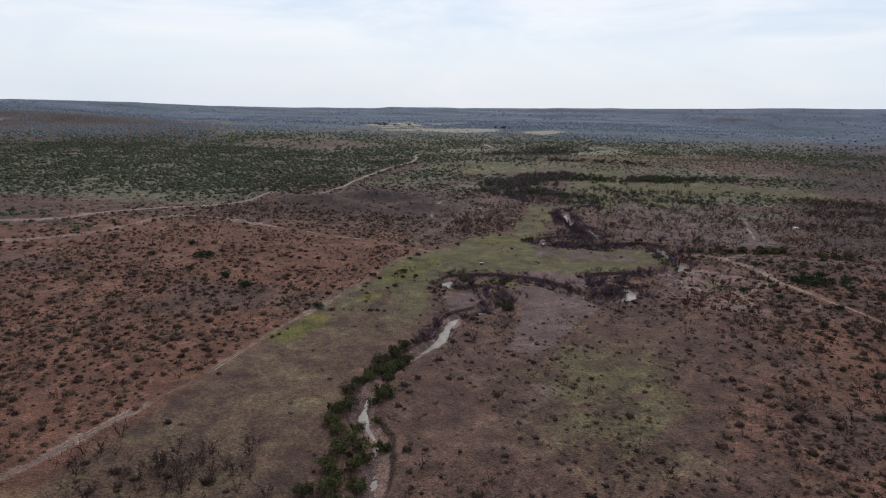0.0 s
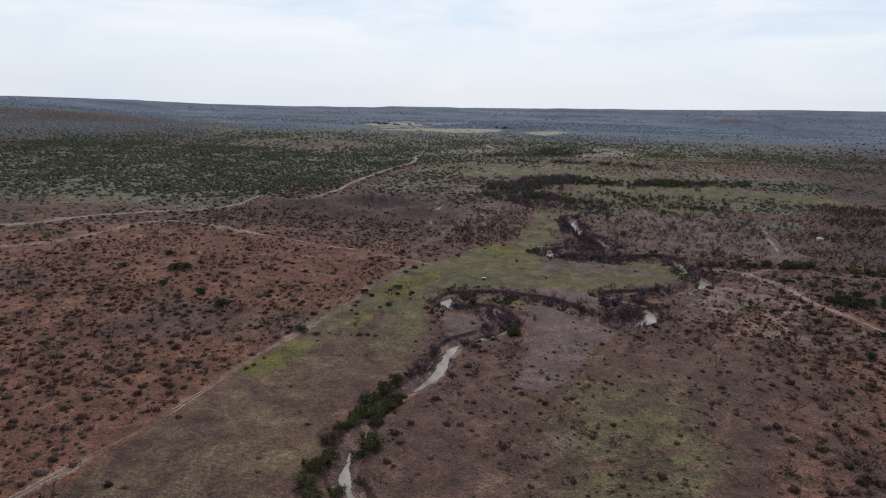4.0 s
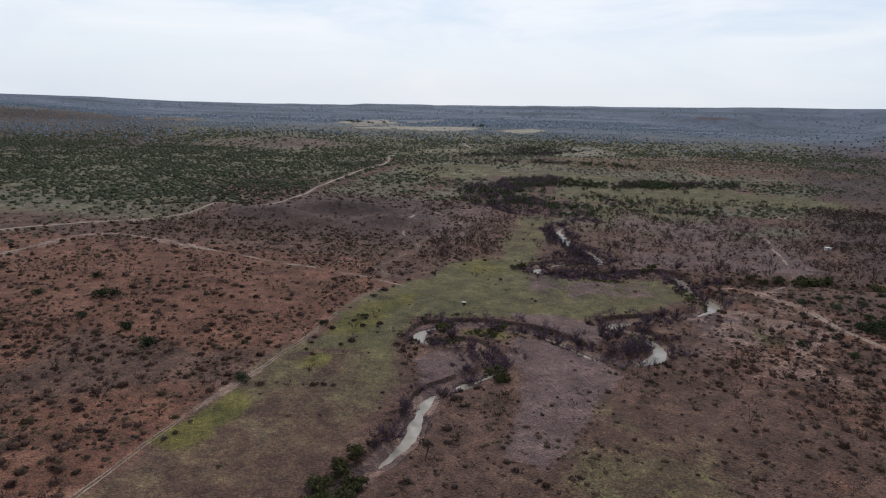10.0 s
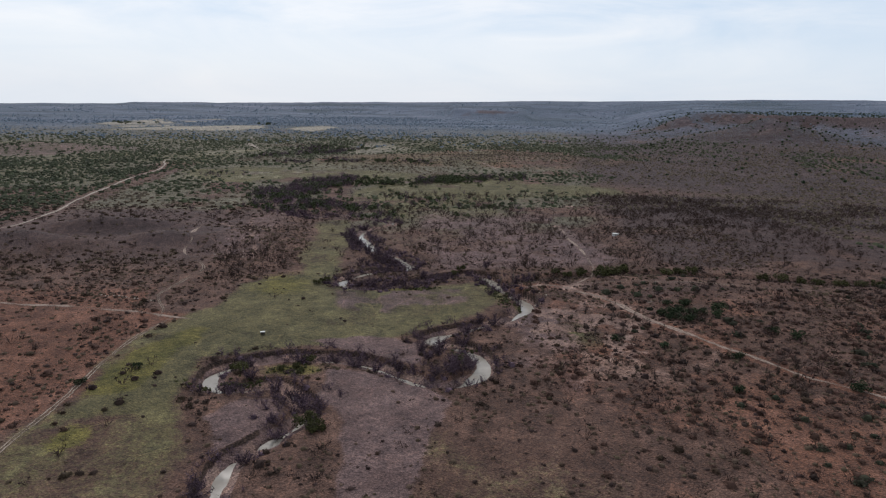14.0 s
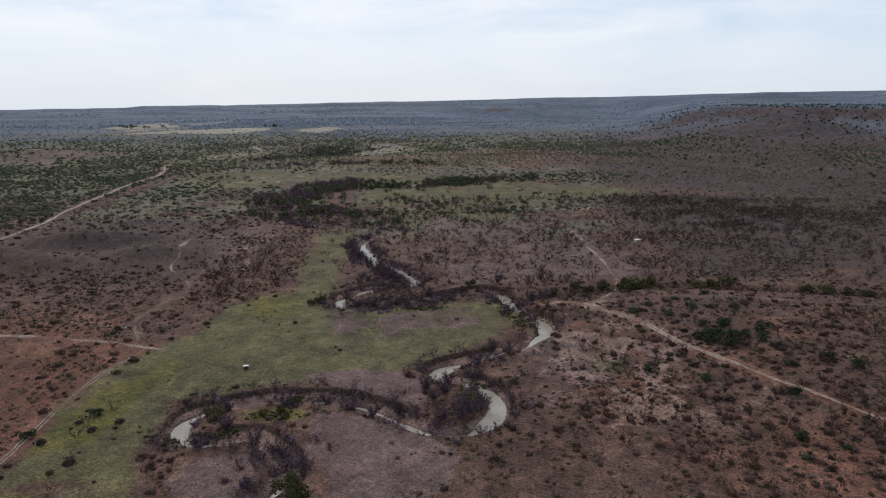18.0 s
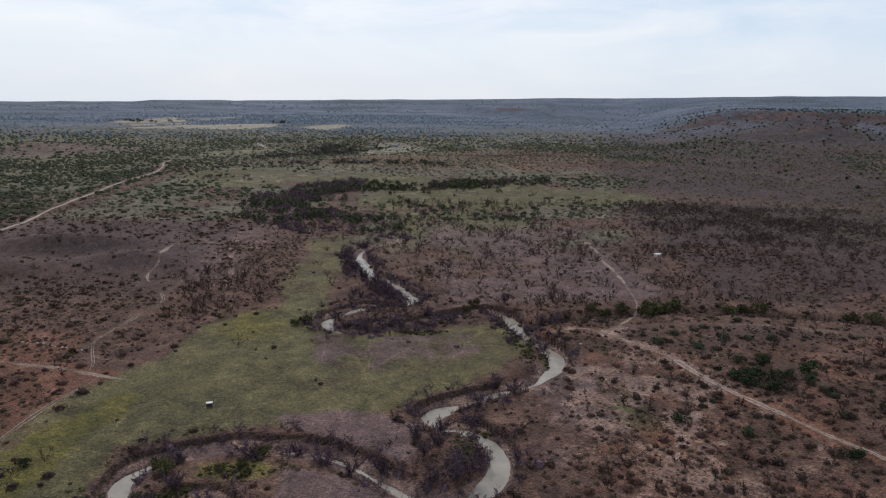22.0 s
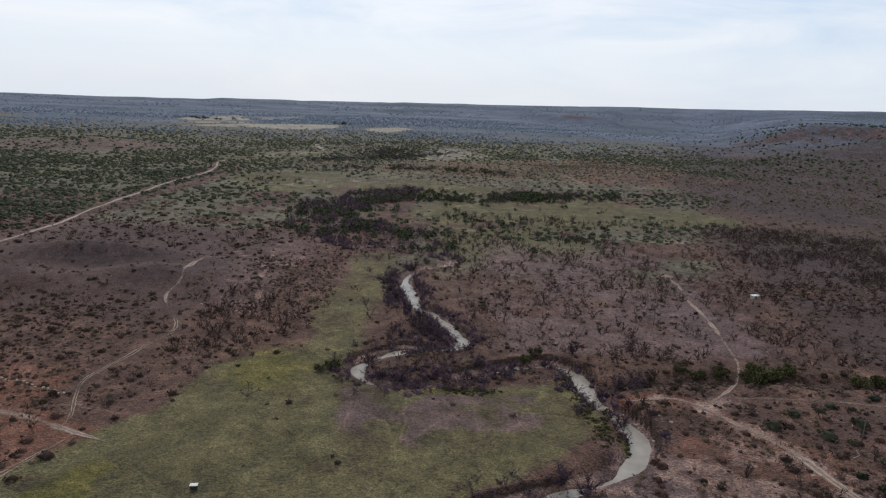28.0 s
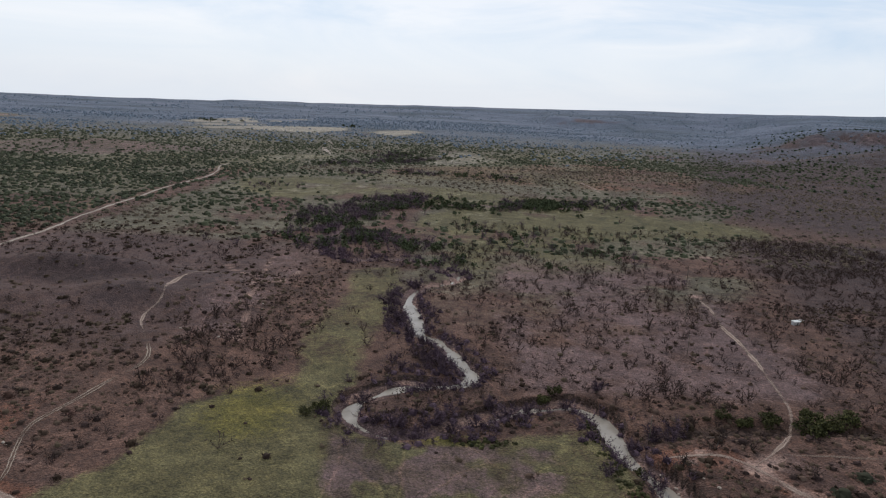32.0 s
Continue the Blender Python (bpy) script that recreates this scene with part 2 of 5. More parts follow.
def plant_material(name, dark, light, rough=0.75, warm=None):
    """Leaves or twigs: each piece and each plant a little different."""
    m, n, l, b = material(name, rough)
    isl = n.new("ShaderNodeNewGeometry")
    pos = isl.outputs["Position"]
    b.inputs["Specular IOR Level"].default_value = 0.04
    spread = noise_tex(n, l, 0.06, 3, 0.6, pos)
    c = ramp(n, l, isl.outputs["Random Per Island"], [(0.0, dark), (1.0, light)])
    if warm:
        c = mix(n, l, ramp(n, l, spread, [(0.42, (0, 0, 0)), (0.62, (1, 1, 1))]), c, warm)
    own = n.new("ShaderNodeObjectInfo").outputs["Random"]
    c = mix(n, l, 1.0, c, ramp(n, l, own, [(0.0, (0.75, 0.75, 0.75)), (1.0, (1.25, 1.25, 1.25))]), "MULTIPLY")
    l.new(c, b.inputs["Base Color"])
    return m


def water_material():
    m, n, l, b = material("creek_water", 0.08)
    pos = n.new("ShaderNodeNewGeometry").outputs["Position"]
    silt = noise_tex(n, l, 0.10, 4, 0.6, pos)
    l.new(ramp(n, l, silt, [(0.3, (0.19, 0.165, 0.135)), (0.7, (0.31, 0.275, 0.23))]), b.inputs["Base Color"])
    b.inputs["Specular IOR Level"].default_value = 0.5
    b.inputs["IOR"].default_value = 1.33
    l.new(ramp(n, l, noise_tex(n, l, 0.2, 3, 0.6, pos), [(0.4, (0.05, 0.05, 0.05)), (0.7, (0.22, 0.22, 0.22))]), b.inputs["Roughness"])
    bump(n, l, b, noise_tex(n, l, 1.6, 3, 0.6, pos), 0.12, 0.05)
    return m


def track_material(name, soil, light, broken=2.2, full=1.15, crown=0.55):
    """A dirt track: two pale ruts, a grassy crown between, ragged margins."""
    m, n, l, b = material(name, 0.95)
    pos = n.new("ShaderNodeNewGeometry").outputs["Position"]
    across = attr(n, "across")
    wob = calc(n, l, "MULTIPLY_ADD", calc(n, l, "SUBTRACT", noise_tex(n, l, 0.35, 4, 0.6, pos), 0.5), 0.85, calc(n, l, "ABSOLUTE", across))
    rut = calc(n, l, "SUBTRACT", 1.0, calc(n, l, "MULTIPLY", calc(n, l, "ABSOLUTE", calc(n, l, "SUBTRACT", wob, 0.48)), 4.2))
    worn = noise_tex(n, l, 0.045, 4, 0.6, pos)
    c = ramp(n, l, noise_tex(n, l, 0.5, 5, 0.7, pos), [(0.3, soil), (0.7, light)])
    c = mix(n, l, ramp(n, l, rut, [(0.1, (crown, crown, crown)), (0.5, (0, 0, 0))]), c, (0.12, 0.085, 0.06))
    l.new(c, b.inputs["Base Color"])
    clear = n.new("ShaderNodeBsdfTransparent")
    mx = n.new("ShaderNodeMixShader")
    cover = calc(n, l, "MULTIPLY_ADD", calc(n, l, "SUBTRACT", worn, 0.5), broken, calc(n, l, "SUBTRACT", full, wob))
    bare = ramp(n, l, rut, [(0.0, (1 - crown, 1 - crown, 1 - crown)), (0.45, (1, 1, 1))])
    l.new(mix(n, l, 1.0, ramp(n, l, cover, [(0.30, (0, 0, 0)), (0.85, (0.9, 0.9, 0.9))]), bare, "MULTIPLY"), mx.inputs["Fac"])
    l.new(clear.outputs[0], mx.inputs[1])
    l.new(b.outputs[0], mx.inputs[2])
    l.new(mx.outputs[0], n["Material Output"].inputs["Surface"])
    return m


M_GROUND = ground_material()
M_WATER = water_material()
M_TRACK = track_material("sandy_track", (0.185, 0.142, 0.110), (0.32, 0.252, 0.200), 3.0, 1.1, 0.75)
M_ROAD = track_material("pale_dirt_road", (0.26, 0.208, 0.168), (0.42, 0.352, 0.292), 0.9, 1.35, 0.25)
M_REDROAD = track_material("pale_red_dirt_road", (0.21, 0.150, 0.120), (0.36, 0.272, 0.222), 3.4, 1.15, 0.28)
M_BARK = plain_material("grey_bark", [(0.3, (0.035, 0.028, 0.024)), (0.7, (0.10, 0.085, 0.072))], 3.0, 0.9, 14.0, 0.02)
M_TWIG = plant_material("bare_twigs", (0.018, 0.012, 0.011), (0.072, 0.047, 0.042), 0.85, (0.042, 0.029, 0.023))
M_OLIVE = plant_material("olive_brown_scrub", (0.026, 0.017, 0.012), (0.082, 0.052, 0.038), 0.85, (0.050, 0.037, 0.024))
M_MAUVE = plant_material("mauve_twigs", (0.028, 0.018, 0.024), (0.118, 0.080, 0.099), 0.85)
M_LEAF = plant_material("green_leaves", (0.014, 0.016, 0.007), (0.090, 0.088, 0.034), 0.7, (0.046, 0.044, 0.020))
M_SCRUB = plant_material("grey_green_scrub", (0.022, 0.027, 0.016), (0.082, 0.088, 0.052), 0.8, (0.058, 0.060, 0.037))
# paler, bluer leaf colour stands in for haze over the farthest plants
M_HAZESCRUB = plant_material("haze_tinted_scrub", (0.072, 0.094, 0.118), (0.120, 0.148, 0.184), 0.85, (0.094, 0.116, 0.146))
M_MIDTWIG = plant_material("brown_brush_twigs", (0.040, 0.030, 0.024), (0.126, 0.096, 0.072), 0.85, (0.094, 0.076, 0.052))
M_STRAW = plant_material("brown_tussock_grass", (0.048, 0.030, 0.023), (0.128, 0.086, 0.066), 0.9, (0.088, 0.066, 0.044))
M_DARKSCRUB = plant_material("dark_evergreen_scrub", (0.014, 0.017, 0.011), (0.050, 0.052, 0.032), 0.8, (0.034, 0.032, 0.022))
M_REDSCRUB = plant_material("reddish_scrub_twigs", (0.026, 0.015, 0.012), (0.092, 0.052, 0.042), 0.85, (0.058, 0.034, 0.026))
M_VALLEY = plant_material("valley_brush_leaves", (0.018, 0.024, 0.014), (0.062, 0.070, 0.042), 0.8, (0.044, 0.046, 0.030))
M_JUNIPER = plant_material("dark_juniper", (0.014, 0.021, 0.012), (0.045, 0.058, 0.030), 0.8)
M_GREENWOOD = plant_material("dark_green_leaves", (0.020, 0.027, 0.014), (0.088, 0.100, 0.050), 0.8)
M_WOOD = plain_material("weathered_pole_wood", [(0.3, (0.05, 0.04, 0.033)), (0.7, (0.15, 0.125, 0.10))], 1.2, 0.85, 18.0, 0.01)
M_TIN = plain_material("weathered_sheet_metal", [(0.3, (0.45, 0.45, 0.44)), (0.7, (0.72, 0.71, 0.69))], 2.0, 0.45, 9.0, 0.003, 0.4)
M_WHITE = plain_material("chalky_white_paint", [(0.3, (0.42, 0.42, 0.40)), (0.7, (0.62, 0.61, 0.58))], 1.5, 0.6, 8.0, 0.003)
M_DARK = plain_material("dark_board", [(0.3, (0.02, 0.017, 0.014)), (0.7, (0.06, 0.05, 0.042))], 2.0, 0.85, 12.0, 0.006)
M_STONE = plain_material("pale_limestone", [(0.3, (0.24, 0.19, 0.15)), (0.7, (0.42, 0.36, 0.30))], 1.0, 0.9, 7.0, 0.03)

# ---- the lie of the land ----
def lattice(ix, iy, seed):
    h = (ix.astype(np.int64) * 374761393 + iy.astype(np.int64) * 668265263 + seed * 1442695041) & 0x7FFFFFFF
    h = ((h ^ (h >> 13)) * 1274126177) & 0x7FFFFFFF
    return ((h ^ (h >> 16)) & 0xFFFF) / 65535.0


def vnoise(x, y, size, seed=0):
    """Smooth noise from 0 to 1 with features of that size in metres."""
    u, v = np.asarray(x) / size, np.asarray(y) / size
    iu, iv = np.floor(u), np.floor(v)
    fu, fv = u - iu, v - iv
    fu, fv = fu * fu * (3 - 2 * fu), fv * fv * (3 - 2 * fv)
    a, b = lattice(iu, iv, seed), lattice(iu + 1, iv, seed)
    c, d = lattice(iu, iv + 1, seed), lattice(iu + 1, iv + 1, seed)
    return (a * (1 - fu) + b * fu) * (1 - fv) + (c * (1 - fu) + d * fu) * fv


def fbm(x, y, size, seed=0, octaves=4):
    return sum(vnoise(x, y, size / 2 ** k, seed + 17 * k) * 0.5 ** k for k in range(octaves)) / (2 - 0.5 ** (octaves - 1))


def sstep(a, b, v):
    t = np.clip((np.asarray(v) - a) / (b - a), 0, 1)
    return t * t * (3 - 2 * t)


def bell(x, y, cx, cy, rx, ry=None):
    return np.exp(-((x - cx) / rx) ** 2 - ((y - cy) / (ry or rx)) ** 2)


def rounded(points, step=2.5):
    """A smooth line through the corner points (Catmull-Rom)."""
    p = np.array([points[0]] + list(points) + [points[-1]], float)
    out = []
    for k in range(1, len(p) - 2):
        a, b, c, d = p[k - 1:k + 3]
        for t in np.linspace(0, 1, max(2, int(np.linalg.norm(c - b) / step)), endpoint=False):
            out.append(0.5 * (2 * b + (c - a) * t + (2 * a - 5 * b + 4 * c - d) * t * t + (3 * b - a - 3 * c + d) * t ** 3))
    out.append(p[-2])
    return np.array(out)


def line_distance(x, y, line):
    """Distance of every point from a line, coarse beyond 60 m."""
    shape = np.shape(x)
    x, y = np.ravel(x), np.ravel(y)
    best = np.full(len(x), 1e9)
    lo, hi = line.min(0) - 60, line.max(0) + 60
    near = np.where((x > lo[0]) & (x < hi[0]) & (y > lo[1]) & (y < hi[1]))[0]
    px, py, d = x[near], y[near], best[near]
    for a, b in zip(line[:-1], line[1:]):
        e = b - a
        t = np.clip(((px - a[0]) * e[0] + (py - a[1]) * e[1]) / max(e @ e, 1e-9), 0, 1)
        d = np.minimum(d, (px - a[0] - t * e[0]) ** 2 + (py - a[1] - t * e[1]) ** 2)
    best[near] = np.sqrt(d)
    return best.reshape(shape)


def inside(x, y, poly, soft=4.0, ragged=5.0, seed=3):
    """1 within the outline, 0 outside, with a ragged soft edge."""
    p = np.array(poly, float)
    x, y = np.asarray(x, float), np.asarray(y, float)
    xs = x + ragged * (fbm(x, y, ragged * 4, seed) - 0.5) * 2
    ys = y + ragged * (fbm(x, y, ragged * 4, seed + 50) - 0.5) * 2
    out = np.zeros(x.shape)
    lo, hi = p.min(0) - 3 * soft - ragged, p.max(0) + 3 * soft + ragged
    k = np.where((x > lo[0]) & (x < hi[0]) & (y > lo[1]) & (y < hi[1]))
    px, py = xs[k], ys[k]
    d, odd = np.full(px.shape, 1e12), np.zeros(px.shape, bool)
    for a, b in zip(p, np.roll(p, -1, 0)):
        e = b - a
        t = np.clip(((px - a[0]) * e[0] + (py - a[1]) * e[1]) / max(e @ e, 1e-9), 0, 1)
        d = np.minimum(d, (px - a[0] - t * e[0]) ** 2 + (py - a[1] - t * e[1]) ** 2)
        cross = (a[1] > py) != (b[1] > py)
        with np.errstate(divide="ignore", invalid="ignore"):
            odd ^= cross & (px < (b[0] - a[0]) * (py - a[1]) / (b[1] - a[1]) + a[0])
    out[k] = sstep(-soft, soft, np.where(odd, 1, -1) * np.sqrt(d))
    return out


# the creek, from the near reach to the far woods
CREEK_NEAR = [(-30, 100), (-38, 128), (-43, 150), (-50, 171), (-57, 181), (-61, 189), (-64, 208), (-65, 221), (-62, 233), (-58, 242), (-54, 255), (-53, 265), (-54, 283), (-52, 293), (-45, 302), (-37, 312),
              (-35, 319), (-37, 328), (-42, 335), (-47, 341), (-53, 341), (-64, 338), (-70, 343), (-72, 351), (-68, 358), (-59, 363), (-47, 366), (-35, 365), (-22, 362), (-11, 355), (-3, 347), (5, 340)]
CREEK_MID = [(12, 338), (19, 339), (26, 346), (29, 352), (30, 359), (28, 367), (23, 374), (17, 375), (12, 379), (11, 384), (16, 389), (25, 394), (34, 398), (45, 404), (53, 410), (60, 419), (63, 430), (61, 440), (56, 450),
             (53, 460), (51, 474), (47, 481), (42, 485), (34, 483), (26, 480), (12, 471), (-3, 461), (-10, 458), (-19, 458), (-28, 464), (-32, 472), (-29, 480), (-20, 489), (-15, 493)]
CREEK_FAR = [(-7, 494), (2, 495), (8, 500), (8, 508), (3, 520), (-2, 533), (-8, 540), (-15, 546), (-17, 561), (-21, 577), (-24, 590), (-22, 607), (-17, 620), (-6, 628), (1, 641), (-8, 652), (-19, 664), (-28, 678),
             (-48, 676), (-70, 668), (-88, 704), (-95, 765), (-90, 850), (-62, 912), (-20, 930), (60, 940), (141, 960), (240, 985)]
CREEK = rounded(CREEK_NEAR + CREEK_MID + CREEK_FAR)
WASH = rounded([(62, 462), (84, 469), (108, 472), (140, 470), (175, 466), (215, 460), (262, 456), (330, 458), (420, 470)], 4)
T_WEST = rounded([(-141, 100), (-139, 121), (-136, 134), (-134, 150), (-131, 167), (-127, 183), (-125, 206), (-125, 237), (-123, 265), (-119, 290), (-117, 312), (-115, 330), (-113, 378), (-104, 412)])
T_RED = rounded([(-520, 300), (-420, 330), (-352, 375), (-340, 404), (-335, 444), (-322, 468), (-285, 458), (-230, 440), (-190, 431), (-157, 425), (-127, 420), (-92, 408)])
T_FAR = rounded([(-560, 385), (-470, 400), (-412, 430), (-408, 452), (-384, 484), (-350, 512), (-322, 530), (-298, 565), (-280, 620), (-281, 690), (-295, 760), (-303, 850), (-312, 950), (-309, 1040), (-318, 1105), (-331, 1145), (-335, 1190)], 4)
T_HILL = rounded([(-110, 404), (-110, 419), (-116, 434), (-120, 447), (-117, 462), (-114, 478), (-111, 491), (-113, 503), (-123, 520), (-134, 540), (-133, 556), (-138, 574), (-139, 590), (-136, 606), (-131, 620)])
T_EAST = rounded([(134, 634), (130, 618), (130, 605), (125, 575), (124, 556), (122, 530), (118, 504), (115, 486), (111, 474), (105, 464), (97, 455), (89, 448)])
T_FORD = rounded([(63, 449), (78, 452), (85, 449), (90, 441), (94, 434), (98, 430), (101, 425), (105, 416), (108, 402), (112, 390), (117, 378), (122, 367), (128, 356), (135, 345), (144, 331), (161, 315), (190, 284), (220, 250)])
T_WASH = rounded([(99, 454), (120, 453), (130, 453), (140, 452), (158, 449), (171, 445), (196, 440), (230, 436)])
T_FAR_LOOP = rounded([(-240, 1420), (-261, 1489), (-279, 1542), (-270, 1600), (-295, 1684), (-315, 1758)], 6)
T_RISE = rounded([(146, 1190), (154, 1160), (162, 1110), (164, 1080)], 6)
RILLS = [rounded(q, 4) for q in ([(-98, 560), (-100, 585), (-113, 616), (-125, 627), (-134, 640)], [(-100, 585), (-107, 608), (-109, 632), (-116, 673)], [(-97, 566), (-92, 549), (-87, 520)], [(-104, 592), (-92, 606), (-90, 630)])]


def bend_of(line, span=6):
    """How sharply the line turns at each of its points, from -1 (right) to 1 (left)."""
    ahead, back = np.roll(line, -span, 0) - line, line - np.roll(line, span, 0)
    turn = np.arctan2(back[:, 0] * ahead[:, 1] - back[:, 1] * ahead[:, 0], (back * ahead).sum(1))
    turn[:span] = turn[-span:] = 0
    return np.tanh(2.2 * turn)


CREEK_BEND = bend_of(CREEK)


def creek_sides(x, y):
    """Distance from the creek's thread and, from 0 to 1, how far a place lies on the outside of a bend."""
    shape = np.shape(x)
    x, y = np.ravel(x), np.ravel(y)
    best, out = np.full(len(x), 1e9), np.full(len(x), 0.5)
    lo, hi = CREEK.min(0) - 40, CREEK.max(0) + 40
    near = np.where((x > lo[0]) & (x < hi[0]) & (y > lo[1]) & (y < hi[1]))[0]
    px, py, d, o = x[near], y[near], best[near], out[near]
    for (a, b), turn in zip(zip(CREEK[:-1], CREEK[1:]), CREEK_BEND):
        e = b - a
        t = np.clip(((px - a[0]) * e[0] + (py - a[1]) * e[1]) / max(e @ e, 1e-9), 0, 1)
        q = (px - a[0] - t * e[0]) ** 2 + (py - a[1] - t * e[1]) ** 2
        k = q < d
        d[k] = q[k]
        o[k] = (-turn * np.sign(e[0] * (py - a[1]) - e[1] * (px - a[0])))[k]
    best[near], out[near] = np.sqrt(d), o
    return best.reshape(shape), sstep(-0.45, 0.25, out).reshape(shape)


def bank_edge(x, y):
    return 5.0 + 1.6 * (fbm(x, y, 26, 64) - 0.5)



def land(x, y, cut=None):
    """Height of the ground without small roughness."""
    x, y = np.asarray(x, float), np.asarray(y, float)
    z = 2.1 - 7.5 * sstep(560, 900, y) - 7.4 * sstep(900, 2200, y)
    z = z + 4.5 * bell(x, y, 150, 420, 80, 130) + 3.0 * bell(x, y, -230, 400, 90, 110)
    z = z + 7.5 * bell(x, y, -150, 566, 34, 18) + 11.0 * bell(x, y, -232, 545, 48, 18) + 12.0 * bell(x, y, -195, 600, 60, 16) + 4.5 * bell(x, y, -108, 580, 20, 26) + 8.0 * bell(x, y, -300, 566, 50, 20) + 5.0 * bell(x, y, -262, 512, 40, 14)
    z = z + 5.0 * (fbm(x, y, 38, 12) - 0.5) * bell(x, y, -205, 565, 130, 60)
    z = z - 6.0 * sstep(-380, -700, x) * sstep(900, 400, y)
    roll = fbm(x, y, 140, 5) - 0.5
    z = z + roll * 5.0 * sstep(40, 160, np.abs(x + 10)) + (fbm(x, y, 34, 9) - 0.5) * 1.3
    # far country, by bearing from the middle of the flight
    r = np.hypot(x, y - 150)
    az = np.degrees(np.arctan2(x, y - 150))
    rim = np.interp(az, [-90, -60, -48, -40, -34, -29, -23, -20.4, -19.6, -14, -13, -9, -3, 4.5, 9, 14, 19, 24, 31, 37, 60, 90],
                    [-1.0, -1.08, -1.11, -1.18, -1.36, -1.40, -1.37, -1.34, -1.22, -1.17, -1.21, -1.10, -0.97, -0.83, -0.70, -0.53, -0.46, -0.28, -0.04, 0.07, 0.1, 0.1])
    top = 104.0 + np.maximum(r, 4500) * np.tan(np.radians(rim)) - 0.015 * np.maximum(r - 4500, 0) + (fbm(az * 60, az * 3, 90, 21) - 0.5) * 6
    wob = (fbm(x, y, 700, 31) - 0.5)
    far = sstep(3450, 4400, r + 260 * wob)
    z = z * (1 - far) + top * far
    z = z + 9 * wob * sstep(1500, 3000, r) * (1 - far)
    # mesas and breaks nearer than the rim
    east = sstep(19, 27, az + 8 * (fbm(x, y, 420, 41) - 0.5)) * (az < 120)
    gully = 150 * (fbm(az * 40, az * 0, 60, 43) - 0.5) + 90 * np.abs(fbm(az * 40, r * 0.06, 22, 45) - 0.5) + 260 * (fbm(az * 40, az * 0, 300, 48) - 0.5)
    apron = np.clip((r + gully - 1790) / 360, 0, 1) ** 1.6
    z = z + east * (1 - far) * (16 * sstep(1000, 1650, r) + 34 * apron + (21 + 7 * (fbm(x, y, 120, 44) - 0.5)) * sstep(2140, 2175, r + gully))
    butte = sstep(5.6, 6.4, az) * sstep(13.5, 12, az)
    z = z + butte * 40 * sstep(3050, 3300, r + 180 * (fbm(x, y, 200, 47) - 0.5)) * (1 - far)
    west = sstep(-35, -50, az + 6 * (fbm(x, y, 300, 51) - 0.5))
    z = z + west * 36 * sstep(2250, 2480, r + 300 * (fbm(x, y, 240, 53) - 0.5)) * (1 - far * 0.8)
    for mx_, my_, mh in ((-700, 1330, 8), (-620, 1345, 11), (-545, 1350, 9), (-470, 1335, 6)):
        z = z + mh * bell(x, y, mx_, my_, 46, 60)
    z = z + 6 * bell(x, y, 200, 1240, 260, 70)
    # the eroded conical hill in front of the east mesa, with gullied flanks
    hill = np.hypot(x - 935, y - 1665)
    ang = np.arctan2(y - 1665, x - 935)
    ribs = 14 * np.abs(np.sin(5 * ang + 2 * fbm(x, y, 80, 57)))
    z = z + 58 * np.clip(1 - (hill + ribs + 24 * (fbm(x, y, 60, 58) - 0.5)) / 230, 0, 1) ** 1.35
    return z


def channel(x, y, z):
    """Cuts the creek and the side wash into the ground."""
    d, outer = creek_sides(x, y)
    d = d + (fbm(x, y, 9, 61) - 0.5) * 2.4
    pools = np.maximum.reduce([bell(x, y, 26, 358, 13, 19), bell(x, y, 61, 424, 16, 20), bell(x, y, 52, 466, 14, 26), 0.6 * bell(x, y, -53, 263, 8, 14), 0.4 * bell(x, y, -54, 284, 6, 7), bell(x, y, 4, 503, 14, 14), bell(x, y, -20, 562, 12, 36),
                               0.5 * bell(x, y, -59, 185, 7, 9), 0.7 * bell(x, y, -73, 349, 6, 8), 0.9 * bell(x, y, 14, 385, 8, 8), 0.5 * bell(x, y, -8, 643, 12, 10), 0.15 * bell(x, y, -3, 345, 9, 7), bell(x, y, 19, 371, 8, 6),
                               0.85 * bell(x, y, 36, 398, 9, 6), 0.85 * bell(x, y, -30, 472, 6, 8), 0.8 * bell(x, y, 26, 484, 7, 5), 0.4 * bell(x, y, -43, 151, 6, 6), 0.75 * bell(x, y, -42, 301, 6, 5), 0.8 * bell(x, y, -16, 490, 8, 5), 0.25 * bell(x, y, -30, 366, 8, 5), 0.95 * bell(x, y, 3, 521, 9, 12), 0.8 * bell(x, y, -9, 541, 9, 7)])
    wide = 0.05 + 3.1 * sstep(0.1, 0.9, pools) + 1.5 * (vnoise(x, y, 12, 63) - 0.5)
    bed = 0.2 - 1.7 * (1 - sstep(wide - 0.9, wide + 0.7, d)) + np.clip(d - wide, 0, 50) * 0.23
    edge = bank_edge(x, y)
    wall = outer * sstep(edge - 0.5, edge + 0.7, d) + (1 - outer) * sstep(edge - 2.2, edge + 4.5, d)
    low = np.minimum(z, bed * (1 - wall) + (z + 0.4 * outer * (1 - sstep(edge + 0.6, edge + 5, d))) * wall)
    keep = sstep(620, 700, y)
    z = np.where(d < 30, (low - 0.6 * (1 - wall)) * (1 - keep) + z * keep, z)
    w = line_distance(x, y, WASH) + (fbm(x, y, 14, 65) - 0.5) * 4
    z = z - 1.8 * (1 - sstep(2.0, 7.0, w))
    return z


